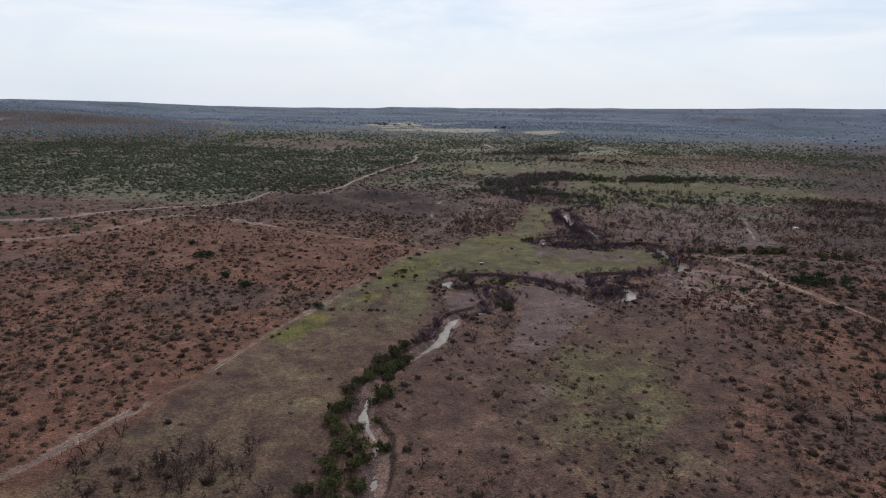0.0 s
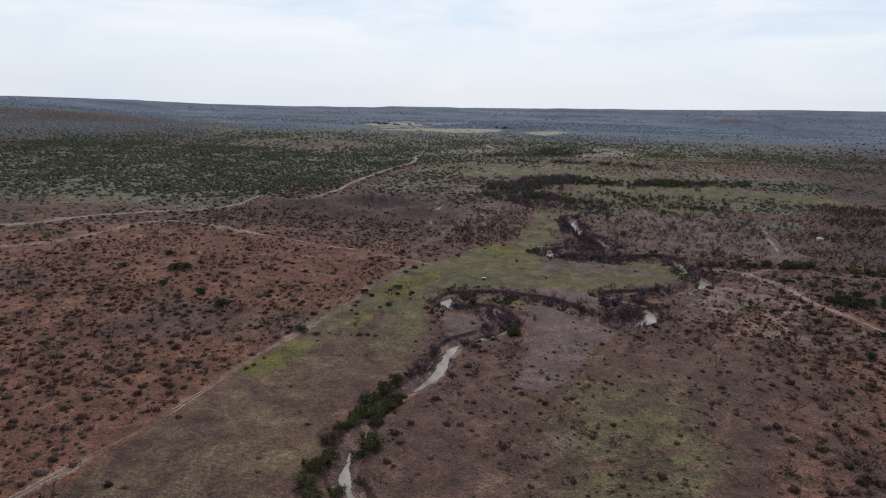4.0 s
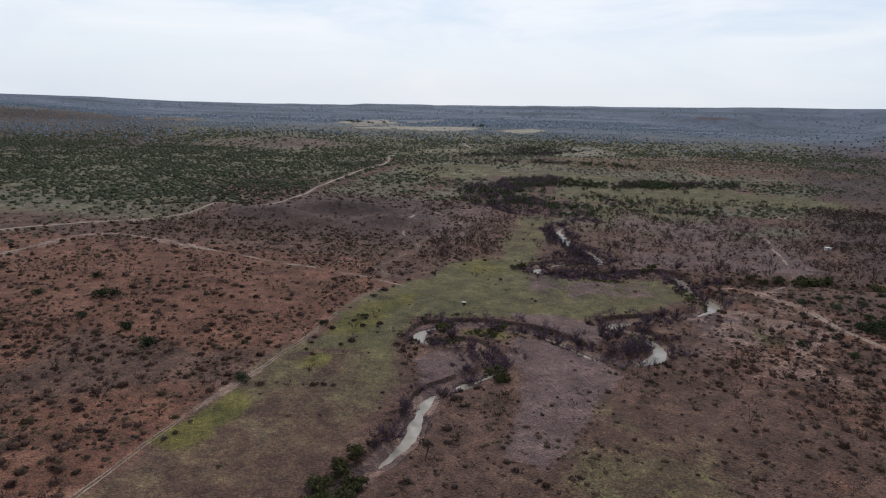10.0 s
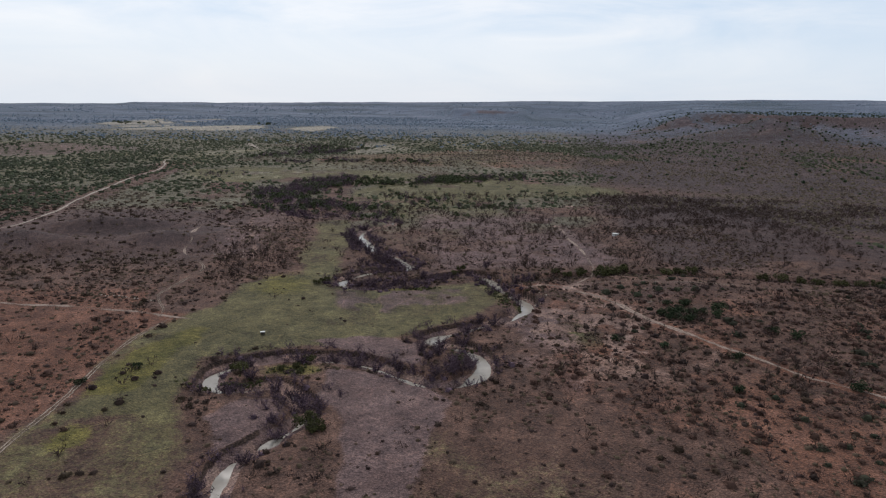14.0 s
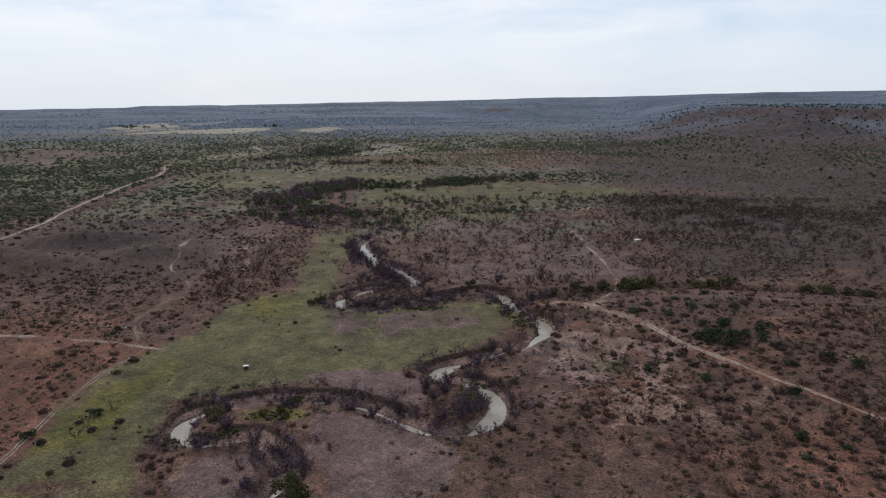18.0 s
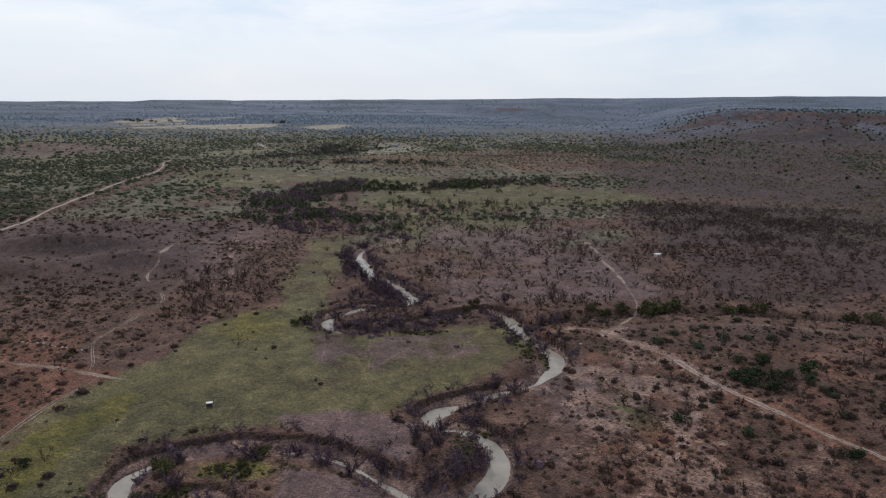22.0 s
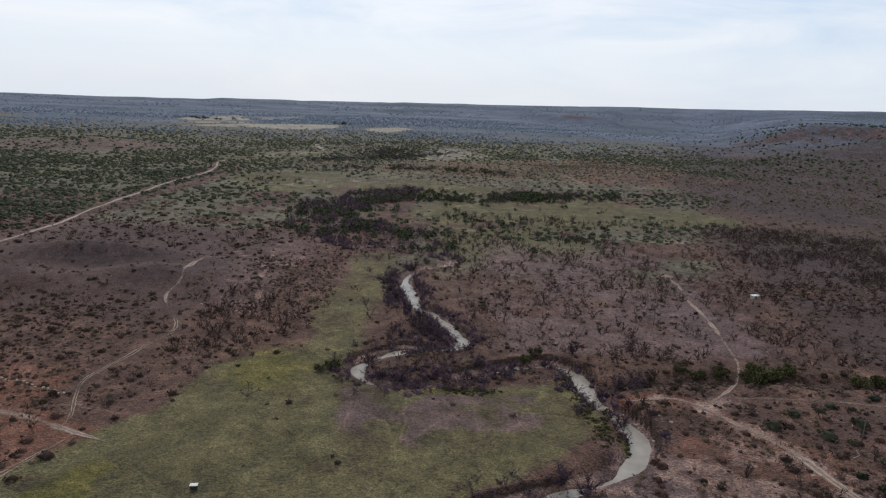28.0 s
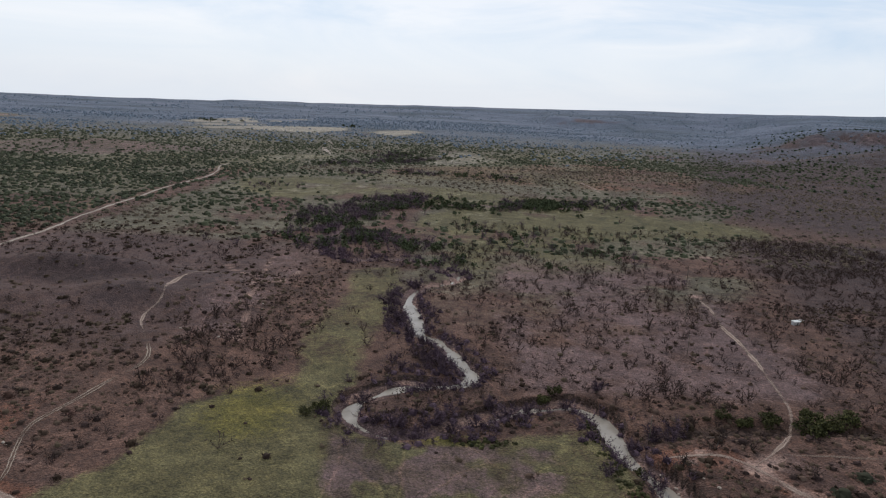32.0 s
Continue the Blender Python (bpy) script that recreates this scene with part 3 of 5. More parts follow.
def axis(lo, hi, flo, fhi, fine, cap, grow=1.06):
    mid = np.arange(flo, fhi + fine, fine)
    up, s, v = [], fine, mid[-1]
    while v < hi:
        s = min(s * grow, cap)
        v += s
        up.append(v)
    dn, s, v = [], fine, mid[0]
    while v > lo:
        s = min(s * grow, cap)
        v -= s
        dn.append(v)
    return np.array(dn[::-1] + list(mid) + up)


GX = axis(-5200, 5200, -84, 76, 0.9, 50, 1.04)
GY = axis(-2600, 5300, 168, 512, 0.9, 45, 1.04)
XX, YY = np.meshgrid(GX, GY)
ZZ = channel(XX, YY, land(XX, YY))
near_fade = np.exp(-(np.hypot(XX, YY - 380) / 600) ** 2)
ZZ += (fbm(XX, YY, 7, 71) - 0.5) * 0.5 * near_fade


def ground_z(x, y):
    """Height of the ground sheet itself."""
    x, y = np.asarray(x, float), np.asarray(y, float)
    i = np.clip(np.searchsorted(GX, x) - 1, 0, len(GX) - 2)
    j = np.clip(np.searchsorted(GY, y) - 1, 0, len(GY) - 2)
    u, v = (x - GX[i]) / (GX[i + 1] - GX[i]), (y - GY[j]) / (GY[j + 1] - GY[j])
    return (ZZ[j, i] * (1 - u) + ZZ[j, i + 1] * u) * (1 - v) + (ZZ[j + 1, i] * (1 - u) + ZZ[j + 1, i + 1] * u) * v


# ---- land cover ----
A_STRIP = [(-128, 190), (-126, 217), (-121, 261), (-116, 307), (-110, 373), (-98, 420), (-84, 470), (-56, 480), (-58, 556), (-62, 640), (-36, 652), (-28, 600), (-30, 516), (-38, 462),
           (-34, 405), (0, 402), (20, 430), (38, 428), (10, 388), (-40, 378), (-78, 366), (-80, 330), (-60, 296), (-62, 262), (-70, 240), (-72, 212), (-66, 172), (-56, 140), (-50, 100), (-138, 100)]
A_YELLOW = [(-118, 232), (-106, 262), (-98, 300), (-94, 330), (-88, 380), (-78, 420), (-90, 425), (-104, 380), (-112, 330), (-118, 280), (-126, 236)]
A_WEED = [(-31, 352), (-12, 346), (4, 334), (14, 322), (3, 300), (-3, 264), (-10, 250), (-24, 252), (-23, 290), (-26, 318), (-33, 330)]
A_WEED2 = [(-44, 330), (-58, 330), (-66, 318), (-58, 296), (-46, 304), (-40, 318)]
A_WEED3 = [(-36, 455), (-14, 451), (14, 457), (40, 450), (36, 430), (2, 424), (-13, 406), (-29, 420)]
A_WEED4 = [(-38, 380), (-18, 385), (10, 375), (4, 354), (-15, 366)]
A_LOOP = [(-62, 480), (-70, 440), (-60, 385), (-30, 374), (6, 392), (44, 411), (54, 440), (46, 468), (20, 462), (-8, 448), (-36, 458)]
A_RED_E = [(55, 398), (87, 398), (121, 346), (160, 300), (160, 230), (70, 230), (56, 290), (40, 318)]
A_RED_W = [(-126, 300), (-170, 300), (-330, 330), (-330, 455), (-230, 436), (-150, 424), (-92, 410), (-106, 368), (-114, 326)]
A_MEADOW = [(-280, 1035), (-217, 1106), (-82, 1083), (56, 1021), (141, 986), (210, 915), (290, 900), (262, 850), (120, 800), (60, 745), (-12, 690), (-30, 760), (-40, 850), (0, 915), (-60, 960), (-103, 962), (-152, 955), (-175, 905)]
A_TAN = [(-70, 1500), (-33, 1629), (33, 1622), (68, 1460), (-24, 1303), (-66, 1300)]
A_TAN2 = [(-347, 1357), (-266, 1430), (-222, 1398), (-255, 1240), (-307, 1254)]
A_TAN3 = [(-883, 2291), (-857, 2798), (-669, 2408), (-630, 2242), (-742, 2103)]
A_TAN6 = [(-743, 2647), (-624, 2888), (-585, 2672), (-654, 2432)]
A_TAN4 = [(-736, 1970), (-628, 2175), (-379, 2376), (-348, 2177), (-393, 2036), (-573, 2003)]
A_TAN5 = [(-273, 2183), (-211, 2383), (-147, 2260), (-205, 2039)]
A_MOUNDS = [(-780, 1381), (-623, 1455), (-535, 1440), (-350, 1370), (-433, 1310), (-511, 1219), (-603, 1172), (-760, 1200)]
A_TWIGGY = [(-104, 474), (-118, 500), (-112, 540), (-96, 562), (-74, 552), (-60, 530), (-62, 500), (-80, 478)]
# eastern flat with darker ground and dense brush
A_DARK_FLAT = [(186, 600), (188, 700), (192, 788), (270, 826), (330, 822), (420, 790), (520, 740), (540, 620), (380, 560), (300, 560), (225, 575)]


def cover(x, y):
    """Shares of the kinds of ground, and of the painted haze tint, at each place."""
    c = {}
    r = np.hypot(x, y - 150)
    az = np.degrees(np.arctan2(x, y - 150))
    big = fbm(x, y, 260, 81)
    mid = fbm(x, y, 60, 83)
    west_side = sstep(-118, -128, x + 0.0 * y) * sstep(480, 440, y)
    east_side = sstep(45, 75, x - 0.12 * (y - 300)) * sstep(470, 420, y)
    dc, outer = creek_sides(x, y)
    dc = dc + (fbm(x, y, 9, 61) - 0.5) * 2.4
    edge = bank_edge(x, y)
    red = np.maximum(inside(x, y, A_RED_W, 14, 18), 0.6 * inside(x, y, A_RED_E, 18, 20) * sstep(0.36, 0.58, mid))
    red = np.maximum(red, 0.72 * west_side * sstep(0.25, 0.55, mid))
    red = np.maximum(red, 0.2 * sstep(0.56, 0.74, big) * sstep(650, 900, r) * sstep(1900, 1300, r))
    red = np.maximum(red, 0.62 * inside(x, y, [(-139, 1137), (-43, 1300), (94, 1440), (276, 1500), (415, 1400), (330, 1100), (164, 1087), (97, 1091), (-37, 1131)], 40, 60) * sstep(0.25, 0.55, mid))
    red = np.maximum(red, 0.42 * inside(x, y, A_MOUNDS, 30, 50) * sstep(0.25, 0.5, mid))
    red = np.maximum(red, 0.9 * 0.55 * np.maximum(bell(x, y, -97, 610, 26, 62), bell(x, y, -140, 715, 40, 45)) * sstep(0.32, 0.58, fbm(x, y, 20, 90)))
    red = np.maximum(red, 0.8 * bell(x, y, 72, 430, 16, 34) * sstep(0.3, 0.55, fbm(x, y, 18, 85)))
    red = np.maximum(red, 0.45 * east_side * sstep(0.35, 0.6, fbm(x, y, 22, 86)))
    for t, w in ((T_RED, 9), (T_FORD, 7)):
        red = np.maximum(red, 0.8 * (1 - sstep(w * 0.3, w, line_distance(x, y, t))))
    outwest = sstep(-30, -38, az) * sstep(1050, 1300, r) * sstep(2650, 2400, r)
    red = np.maximum(red, 0.3 * outwest * sstep(0.3, 0.55, mid))
    c["red"] = red
    c["green"] = np.maximum((0.95 - 0.58 * sstep(370, 240, y) - 0.32 * sstep(475, 520, y)) * inside(x, y, A_STRIP, 6, 12), 0.9 * inside(x, y, A_MEADOW, 24, 30) * sstep(0.2, 0.45, mid))
    c["green"] = np.maximum(c["green"], 0.75 * bell(x, y, 60, 700, 90, 90) * sstep(0.3, 0.6, mid))
    c["green"] = np.maximum(c["green"], 0.56 * sstep(580, 690, y) * sstep(900, 800, y) * sstep(-60, 0, x) * sstep(150, 90, x) * sstep(0.3, 0.6, fbm(x, y, 36, 92)))
    c["green"] = np.maximum(c["green"], 0.8 * inside(x, y, A_TAN2, 26, 40))
    c["green"] = np.maximum(c["green"], 0.5 * inside(x, y, [(330, 830), (480, 900), (620, 860), (420, 800)], 20, 20))
    c["green"] = np.maximum(c["green"], 0.75 * bell(x, y, 75, 380, 11, 18))
    c["green"] = np.maximum(c["green"], 0.6 * bell(x, y, 8, 268, 24, 62) * sstep(0.25, 0.5, mid))
    c["green"] = c["green"] * (1 - 0.65 * bell(x, y, -102, 340, 16, 60) * sstep(0.42, 0.56, fbm(x, y, 22, 75)))
    c["green"] = np.maximum.reduce([c["green"], 0.66 * inside(x, y, A_LOOP, 5, 8), 0.62 * bell(x, y, 22, 225, 50, 70) * sstep(0.34, 0.56, fbm(x, y, 30, 72))])
    valley = sstep(-285, -305, x + 0.02 * (y - 700)) * sstep(540, 620, y) * sstep(1500, 1100, y)
    c["green"] = np.maximum(c["green"], 0.36 * valley * sstep(0.3, 0.55, fbm(x, y, 80, 74)))
    c["green"] = np.maximum(c["green"], 0.45 * sstep(1050, 1150, y) * sstep(2100, 1700, y) * sstep(0.42, 0.6, fbm(x, y, 150, 73)) * sstep(15, 9, az))
    c["lush"] = np.maximum.reduce([inside(x, y, A_YELLOW, 5, 7) * sstep(0.34, 0.54, mid), bell(x, y, -116, 244, 7, 11), 0.9 * bell(x, y, -102, 306, 7, 9), 0.8 * bell(x, y, -44, 352, 12, 6),
                                   0.8 * bell(x, y, 2, 454, 12, 5), 0.75 * bell(x, y, 60, 426, 5, 12), bell(x, y, -62, 462, 20, 30) * 0.75 * sstep(0.3, 0.6, mid)])
    c["weed"] = np.maximum.reduce([inside(x, y, A_WEED, 3, 5), inside(x, y, A_WEED2, 3, 4), 0.62 * inside(x, y, A_WEED3, 4, 6) * sstep(0.3, 0.5, fbm(x, y, 14, 64)), inside(x, y, A_WEED4, 3, 3),
                                   0.7 * (dc < 4.6), 0.6 * bell(x, y, 40, 330, 40, 40) * sstep(0.4, 0.6, mid), 0.85 * bell(x, y, 62, 392, 18, 40) * sstep(0.3, 0.5, fbm(x, y, 16, 79)), 0.6 * bell(x, y, -20, 215, 30, 26) * sstep(0.45, 0.62, mid), 0.66 * sstep(5, 30, x) * sstep(170, 120, x) * sstep(476, 500, y) * sstep(760, 640, y) * sstep(0.2, 0.45, fbm(x, y, 40, 93)), 0.5 * sstep(-70, -95, x) * sstep(-310, -280, x) * sstep(490, 540, y) * sstep(760, 680, y), 0.5 * inside(x, y, A_MOUNDS, 30, 50)])
    c["pale"] = np.maximum.reduce([0.30 * inside(x, y, A_MEADOW, 24, 30) * sstep(0.3, 0.6, fbm(x, y, 34, 97)), 0.46 * inside(x, y, A_TAN, 30, 50), 0.4 * inside(x, y, A_TAN2, 26, 40), 0.85 * np.maximum.reduce([inside(x, y, q, 26, 40) for q in (A_TAN3, A_TAN4, A_TAN5, A_TAN6)]) * sstep(0.24, 0.44, fbm(x * 0.35, y, 110, 89)),
                                   0.3 * (az > 22) * bell(r, 0, 1880, 0, 50, 1) * sstep(0.5, 0.62, mid)])
    rill = np.minimum.reduce([line_distance(x, y, q) for q in RILLS])
    c["sand"] = np.maximum.reduce([0.95 * (1 - sstep(0.8, 3.2, line_distance(x, y, T_WEST))) * np.maximum(sstep(176, 166, y), bell(0 * x, y, 0, 278, 1, 24)), 0.9 * bell(x, y, 177, 744, 7, 5), 0.8 * bell(x, y, 131, 628, 6, 6), 0.75 * (dc < 4.2) * sstep(690, 640, y) * sstep(0.46, 0.58, fbm(x, y, 13, 70)), 0.9 * (1 - sstep(0.8, 3.0, rill)) * sstep(0.38, 0.5, fbm(x, y, 6, 78)), 0.7 * (1 - sstep(2, 7, line_distance(x, y, T_FORD[:26]))) * sstep(0.4, 0.6, fbm(x, y, 9, 98)), 0.85 * (1 - sstep(3, 11, np.minimum(line_distance(x, y, T_FAR), line_distance(x, y, T_RED)))) * sstep(-200, -270, x) * sstep(590, 530, y) * sstep(0.3, 0.5, fbm(x, y, 16, 77)), 0.95 * bell(x, y, 85, 450, 14, 6) * sstep(0.34, 0.52, fbm(x, y, 8, 88)), 0.6 * bell(x, y, 113, 428, 6, 16) * sstep(0.4, 0.56, fbm(x, y, 7, 88)), 0.85 * bell(x, y, 64, 394, 18, 30) * sstep(0.43, 0.54, fbm(x, y, 7, 94)), 0.75 * (az < -33) * bell(r, 0, 2380, 0, 60, 1) * sstep(0.46, 0.56, fbm(x, y, 60, 76)), 0.8 * bell(x, y, 88, 378, 40, 60) * sstep(0.45, 0.57, fbm(x, y, 11, 99)), 0.5 * bell(x, y, -120, 428, 22, 3) * sstep(0.42, 0.55, fbm(x, y, 7, 95)), 0.45 * bell(x, y, -95, 570, 12, 30) * sstep(0.5, 0.6, fbm(x, y, 7, 96)),
                                   0.5 * bell(x, y, 68, 436, 8, 22) * sstep(0.5, 0.6, fbm(x, y, 8, 84))])
    c["brush"] = np.maximum(sstep(-290, -340, x + 0.05 * (y - 700)) * sstep(480, 560, y) * sstep(0.3, 0.55, big), 0.9 * sstep(740, 1000, r) * sstep(15, 9, az) * sstep(0.22, 0.48, 1 - big) * (1 - 0.7 * bell(x, y, 210, 1235, 260, 80)))
    c["brush"] = np.maximum(c["brush"], 0.85 * sstep(2500, 3400, r))
    c["brush"] = np.maximum(c["brush"], (0.3 * sstep(480, 560, y) + 0.5 * sstep(560, 680, y)) * sstep(-70, -20, x) * sstep(0.25, 0.5, mid) * sstep(23, 16, az))
    c["brush"] = np.maximum(c["brush"], 0.75 * sstep(-290, -270, x) * sstep(-60, -80, x) * sstep(660, 740, y) * sstep(0.25, 0.5, mid))
    # darker ground colour in a band along outer creek banks and the wash
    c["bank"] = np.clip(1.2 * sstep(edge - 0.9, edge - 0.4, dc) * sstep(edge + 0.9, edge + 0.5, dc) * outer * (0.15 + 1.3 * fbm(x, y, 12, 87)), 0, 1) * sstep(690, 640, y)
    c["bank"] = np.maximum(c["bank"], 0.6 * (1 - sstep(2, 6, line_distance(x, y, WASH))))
    c["mauve"] = np.maximum.reduce([0.6 * outwest, 0.9 * bell(x, y, -240, 545, 46, 30), 0.9 * bell(x, y, -190, 590, 50, 24), 0.7 * bell(x, y, -150, 560, 36, 26), 0.5 * sstep(-95, -125, x) * sstep(-300, -260, x) * sstep(480, 510, y) * sstep(760, 690, y), 0.95 * inside(x, y, A_DARK_FLAT, 40, 70), 0.22 * (dc < 5.2), (0.8 * sstep(12, 20, az) * sstep(0.2, 0.42, fbm(x, y, 90, 46)) + 0.18 * sstep(20, 26, az)) * sstep(700, 900, r) * sstep(2600, 2200, r), 0.42 * bell(x, y, 130, 200, 70, 130) * sstep(0.3, 0.55, mid),
                                    0.62 * sstep(130, 180, x - 0.15 * (y - 500)) * sstep(465, 500, y) * sstep(900, 800, y) * sstep(0.2, 0.45, fbm(x, y, 40, 93)), 0.5 * bell(x, y, 130, 440, 90, 30) * sstep(0.4, 0.6, mid)])
    # patches of the eastern flat are coloured darker still
    c["bank"] = np.maximum(c["bank"], 0.4 * inside(x, y, A_DARK_FLAT, 30, 40) * sstep(0.42, 0.58, mid))
    # bare clay and sandstone along the broken edges of the western and eastern mesas
    breaks = np.maximum((az < -33) * bell(r, 0, 2390, 0, 100, 1), (az > 21) * bell(r, 0, 2130, 0, 80, 1)) * sstep(0.40, 0.54, fbm(x, y, 60, 76))
    # haze tint painted on the ground, stronger with distance
    c["far_haze"] = np.clip((0.40 * sstep(1150, 1800, r) + 0.64 * sstep(1700, 2900, r + 500 * (fbm(x, y, 500, 91) - 0.5))) * (1 - 0.8 * c["pale"]) * (1 - 0.85 * breaks) * (1 - 0.6 * outwest), 0, 1)
    c["far_haze"] = np.maximum(c["far_haze"], 0.5 * sstep(1350, 1850, r) * sstep(17, 23, az) * (1 - 0.85 * breaks))
    c["rock"] = np.maximum.reduce([0.7 * (az < -33) * bell(r, 0, 2440, 0, 60, 1) * sstep(0.4, 0.6, mid), 0.6 * sstep(19, 24, az) * bell(r, 0, 2110, 0, 110, 1) * sstep(0.35, 0.6, mid), 0.8 * sstep(5.9, 7.4, az) * sstep(13.4, 10.8, az) * bell(r, 0, 3210, 0, 100, 1) * sstep(0.32, 0.56, fbm(x, y, 130, 49)), 0.6 * bell(x, y, 935, 1665, 150, 150) * sstep(0.3, 0.55, mid)])
    return c


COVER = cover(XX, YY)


def sheet(name, xx, yy, zz, mat, layers=()):
    ny, nx = xx.shape
    co = np.stack([xx, yy, zz], -1).reshape(-1, 3).astype(np.float32)
    j, i = np.meshgrid(np.arange(ny - 1), np.arange(nx - 1), indexing="ij")
    a = (j * nx + i).ravel()
    quads = np.stack([a, a + 1, a + nx + 1, a + nx], -1).astype(np.int32)
    me = bpy.data.meshes.new(name)
    me.vertices.add(len(co))
    me.vertices.foreach_set("co", co.ravel())
    me.loops.add(quads.size)
    me.loops.foreach_set("vertex_index", quads.ravel())
    me.polygons.add(len(quads))
    me.polygons.foreach_set("loop_start", np.arange(0, quads.size, 4, dtype=np.int32))
    me.polygons.foreach_set("use_smooth", np.ones(len(quads), bool))
    me.update(calc_edges=True)
    for key, v in dict(layers).items():
        me.attributes.new(key, "FLOAT", "POINT").data.foreach_set("value", v.ravel().astype(np.float32))
    me.materials.append(mat)
    return new(name, me)


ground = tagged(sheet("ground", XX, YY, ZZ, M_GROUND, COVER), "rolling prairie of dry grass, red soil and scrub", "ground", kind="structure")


def ribbon(name, line, half, lift, mat, label, category, flat=None, cols=5):
    d = np.gradient(line, axis=0)
    d /= np.linalg.norm(d, axis=1)[:, None] + 1e-9
    side = np.stack([d[:, 1], -d[:, 0]], -1)
    s = np.linspace(-1, 1, cols)
    run = np.concatenate([[0], np.cumsum(np.linalg.norm(np.diff(line, axis=0), axis=1))])
    end = np.minimum(run, run[-1] - run)
    half = half * (np.ones(len(line)) if flat is not None else 0.25 + 0.75 * sstep(0, 22, end))[:, None]
    if flat is None:
        half = half * (0.6 + 0.8 * vnoise(run, 0 * run, 17, 5))[:, None]
        line = line + side * (1.1 * (fbm(run, 0 * run + 40, 20, 6) - 0.5))[:, None]
    xx = line[:, 0][:, None] + side[:, 0][:, None] * s * half
    yy = line[:, 1][:, None] + side[:, 1][:, None] * s * half
    zz = np.full(xx.shape, flat) if flat is not None else ground_z(xx, yy) + lift
    return tagged(sheet(name, xx, yy, zz, mat, {"across": np.broadcast_to(s, xx.shape)}), label, category, kind="structure")


water = ribbon("water", CREEK[:np.argmax(CREEK[:, 1] > 652)], 7.0, 0, M_WATER, "shallow silty creek water reflecting the pale sky", "creek", flat=-0.6)
for nm, ln, hf, mt, lb in (("road_west_track", T_WEST, 1.5, M_TRACK, "two-rut sandy ranch track beside the pasture"), ("road_red", T_RED, 2.2, M_REDROAD, "wide worn red dirt ranch road"),
                           ("road_far", T_FAR, 1.9, M_ROAD, "pale straight dirt road through the brush"), ("road_hill_track", T_HILL[T_HILL[:, 1] > 522], 1.3, M_REDROAD, "winding two-rut track over low hills"), ("road_hill_trace", T_HILL[T_HILL[:, 1] < 526], 1.0, M_TRACK, "faint overgrown two-rut trace across red soil"),
                           ("road_east_track", T_EAST, 1.3, M_REDROAD, "reddish worn track leading to the ford"), ("road_ford", T_FORD, 1.6, M_REDROAD, "sandy rutted track leaving the creek ford"),
                           ("road_wash_path", T_WASH, 0.8, M_TRACK, "faint cattle path beside the dry wash"), ("road_rise", T_RISE, 2.4, M_REDROAD, "pale track climbing the red rise", ), ("road_far_loop", T_FAR_LOOP, 5.0, M_ROAD, "distant pale loop of the dirt road")):
    ribbon(nm, ln, hf, 0.14, mt, lb, "dirt track")

# ---- plants ----
rng = np.random.default_rng(7)


def tube(path, radii, sides=4):
    """Verts and faces of a tapered limb along a path."""
    path = np.array(path, float)
    vs, fs = [], []
    for k, (p, r) in enumerate(zip(path, radii)):
        for a in range(sides):
            t = 2 * math.pi * a / sides + 0.4 * k
            vs.append((p[0] + r * math.cos(t), p[1] + r * math.sin(t), p[2]))
    for k in range(len(path) - 1):
        for a in range(sides):
            b = (a + 1) % sides
            fs.append((k * sides + a, k * sides + b, (k + 1) * sides + b, (k + 1) * sides + a))
    return vs, fs


def joined(pieces):
    vs, fs = [], []
    for v, f in pieces:
        o = len(vs)
        vs += list(v)
        fs += [tuple(i + o for i in q) for q in f]
    return vs, fs


def whole(tree):
    return joined(list(tree[0]) + [tree[1]])


def to_tris(vs, fs):
    t = []
    for q in fs:
        for k in range(1, len(q) - 1):
            t.append((q[0], q[k], q[k + 1]))
    return np.array(vs, np.float32), np.array(t, np.int32)


def mesh_of(name, vs, fs, mat, smooth=False):
    me = bpy.data.meshes.new(name)
    me.from_pydata([tuple(map(float, v)) for v in vs], [], [tuple(int(i) for i in f) for f in fs])
    me.materials.append(mat)
    if smooth:
        me.polygons.foreach_set("use_smooth", np.ones(len(me.polygons), bool))
    return me


def sliver(p, d, length, width, r):
    """A thin twig: one long triangle."""
    d = np.array(d, float)
    d /= np.linalg.norm(d) + 1e-9
    s = np.cross(d, r.normal(size=3))
    s /= np.linalg.norm(s) + 1e-9
    p = np.array(p, float)
    return [p - s * width, p + s * width, p + d * length], [(0, 1, 2)]


def leaf(p, size, r, up=0.4):
    n = r.normal(size=3)
    n[2] = abs(n[2]) + up
    n /= np.linalg.norm(n)
    a = np.cross(n, r.normal(size=3))
    a /= np.linalg.norm(a) + 1e-9
    b = np.cross(n, a)
    p = np.array(p, float)
    return [p - a * size * 0.6, p + b * size * 0.45, p + a * size * 0.7, p - b * size * 0.4 + n * size * 0.15], [(0, 1, 2, 3)]


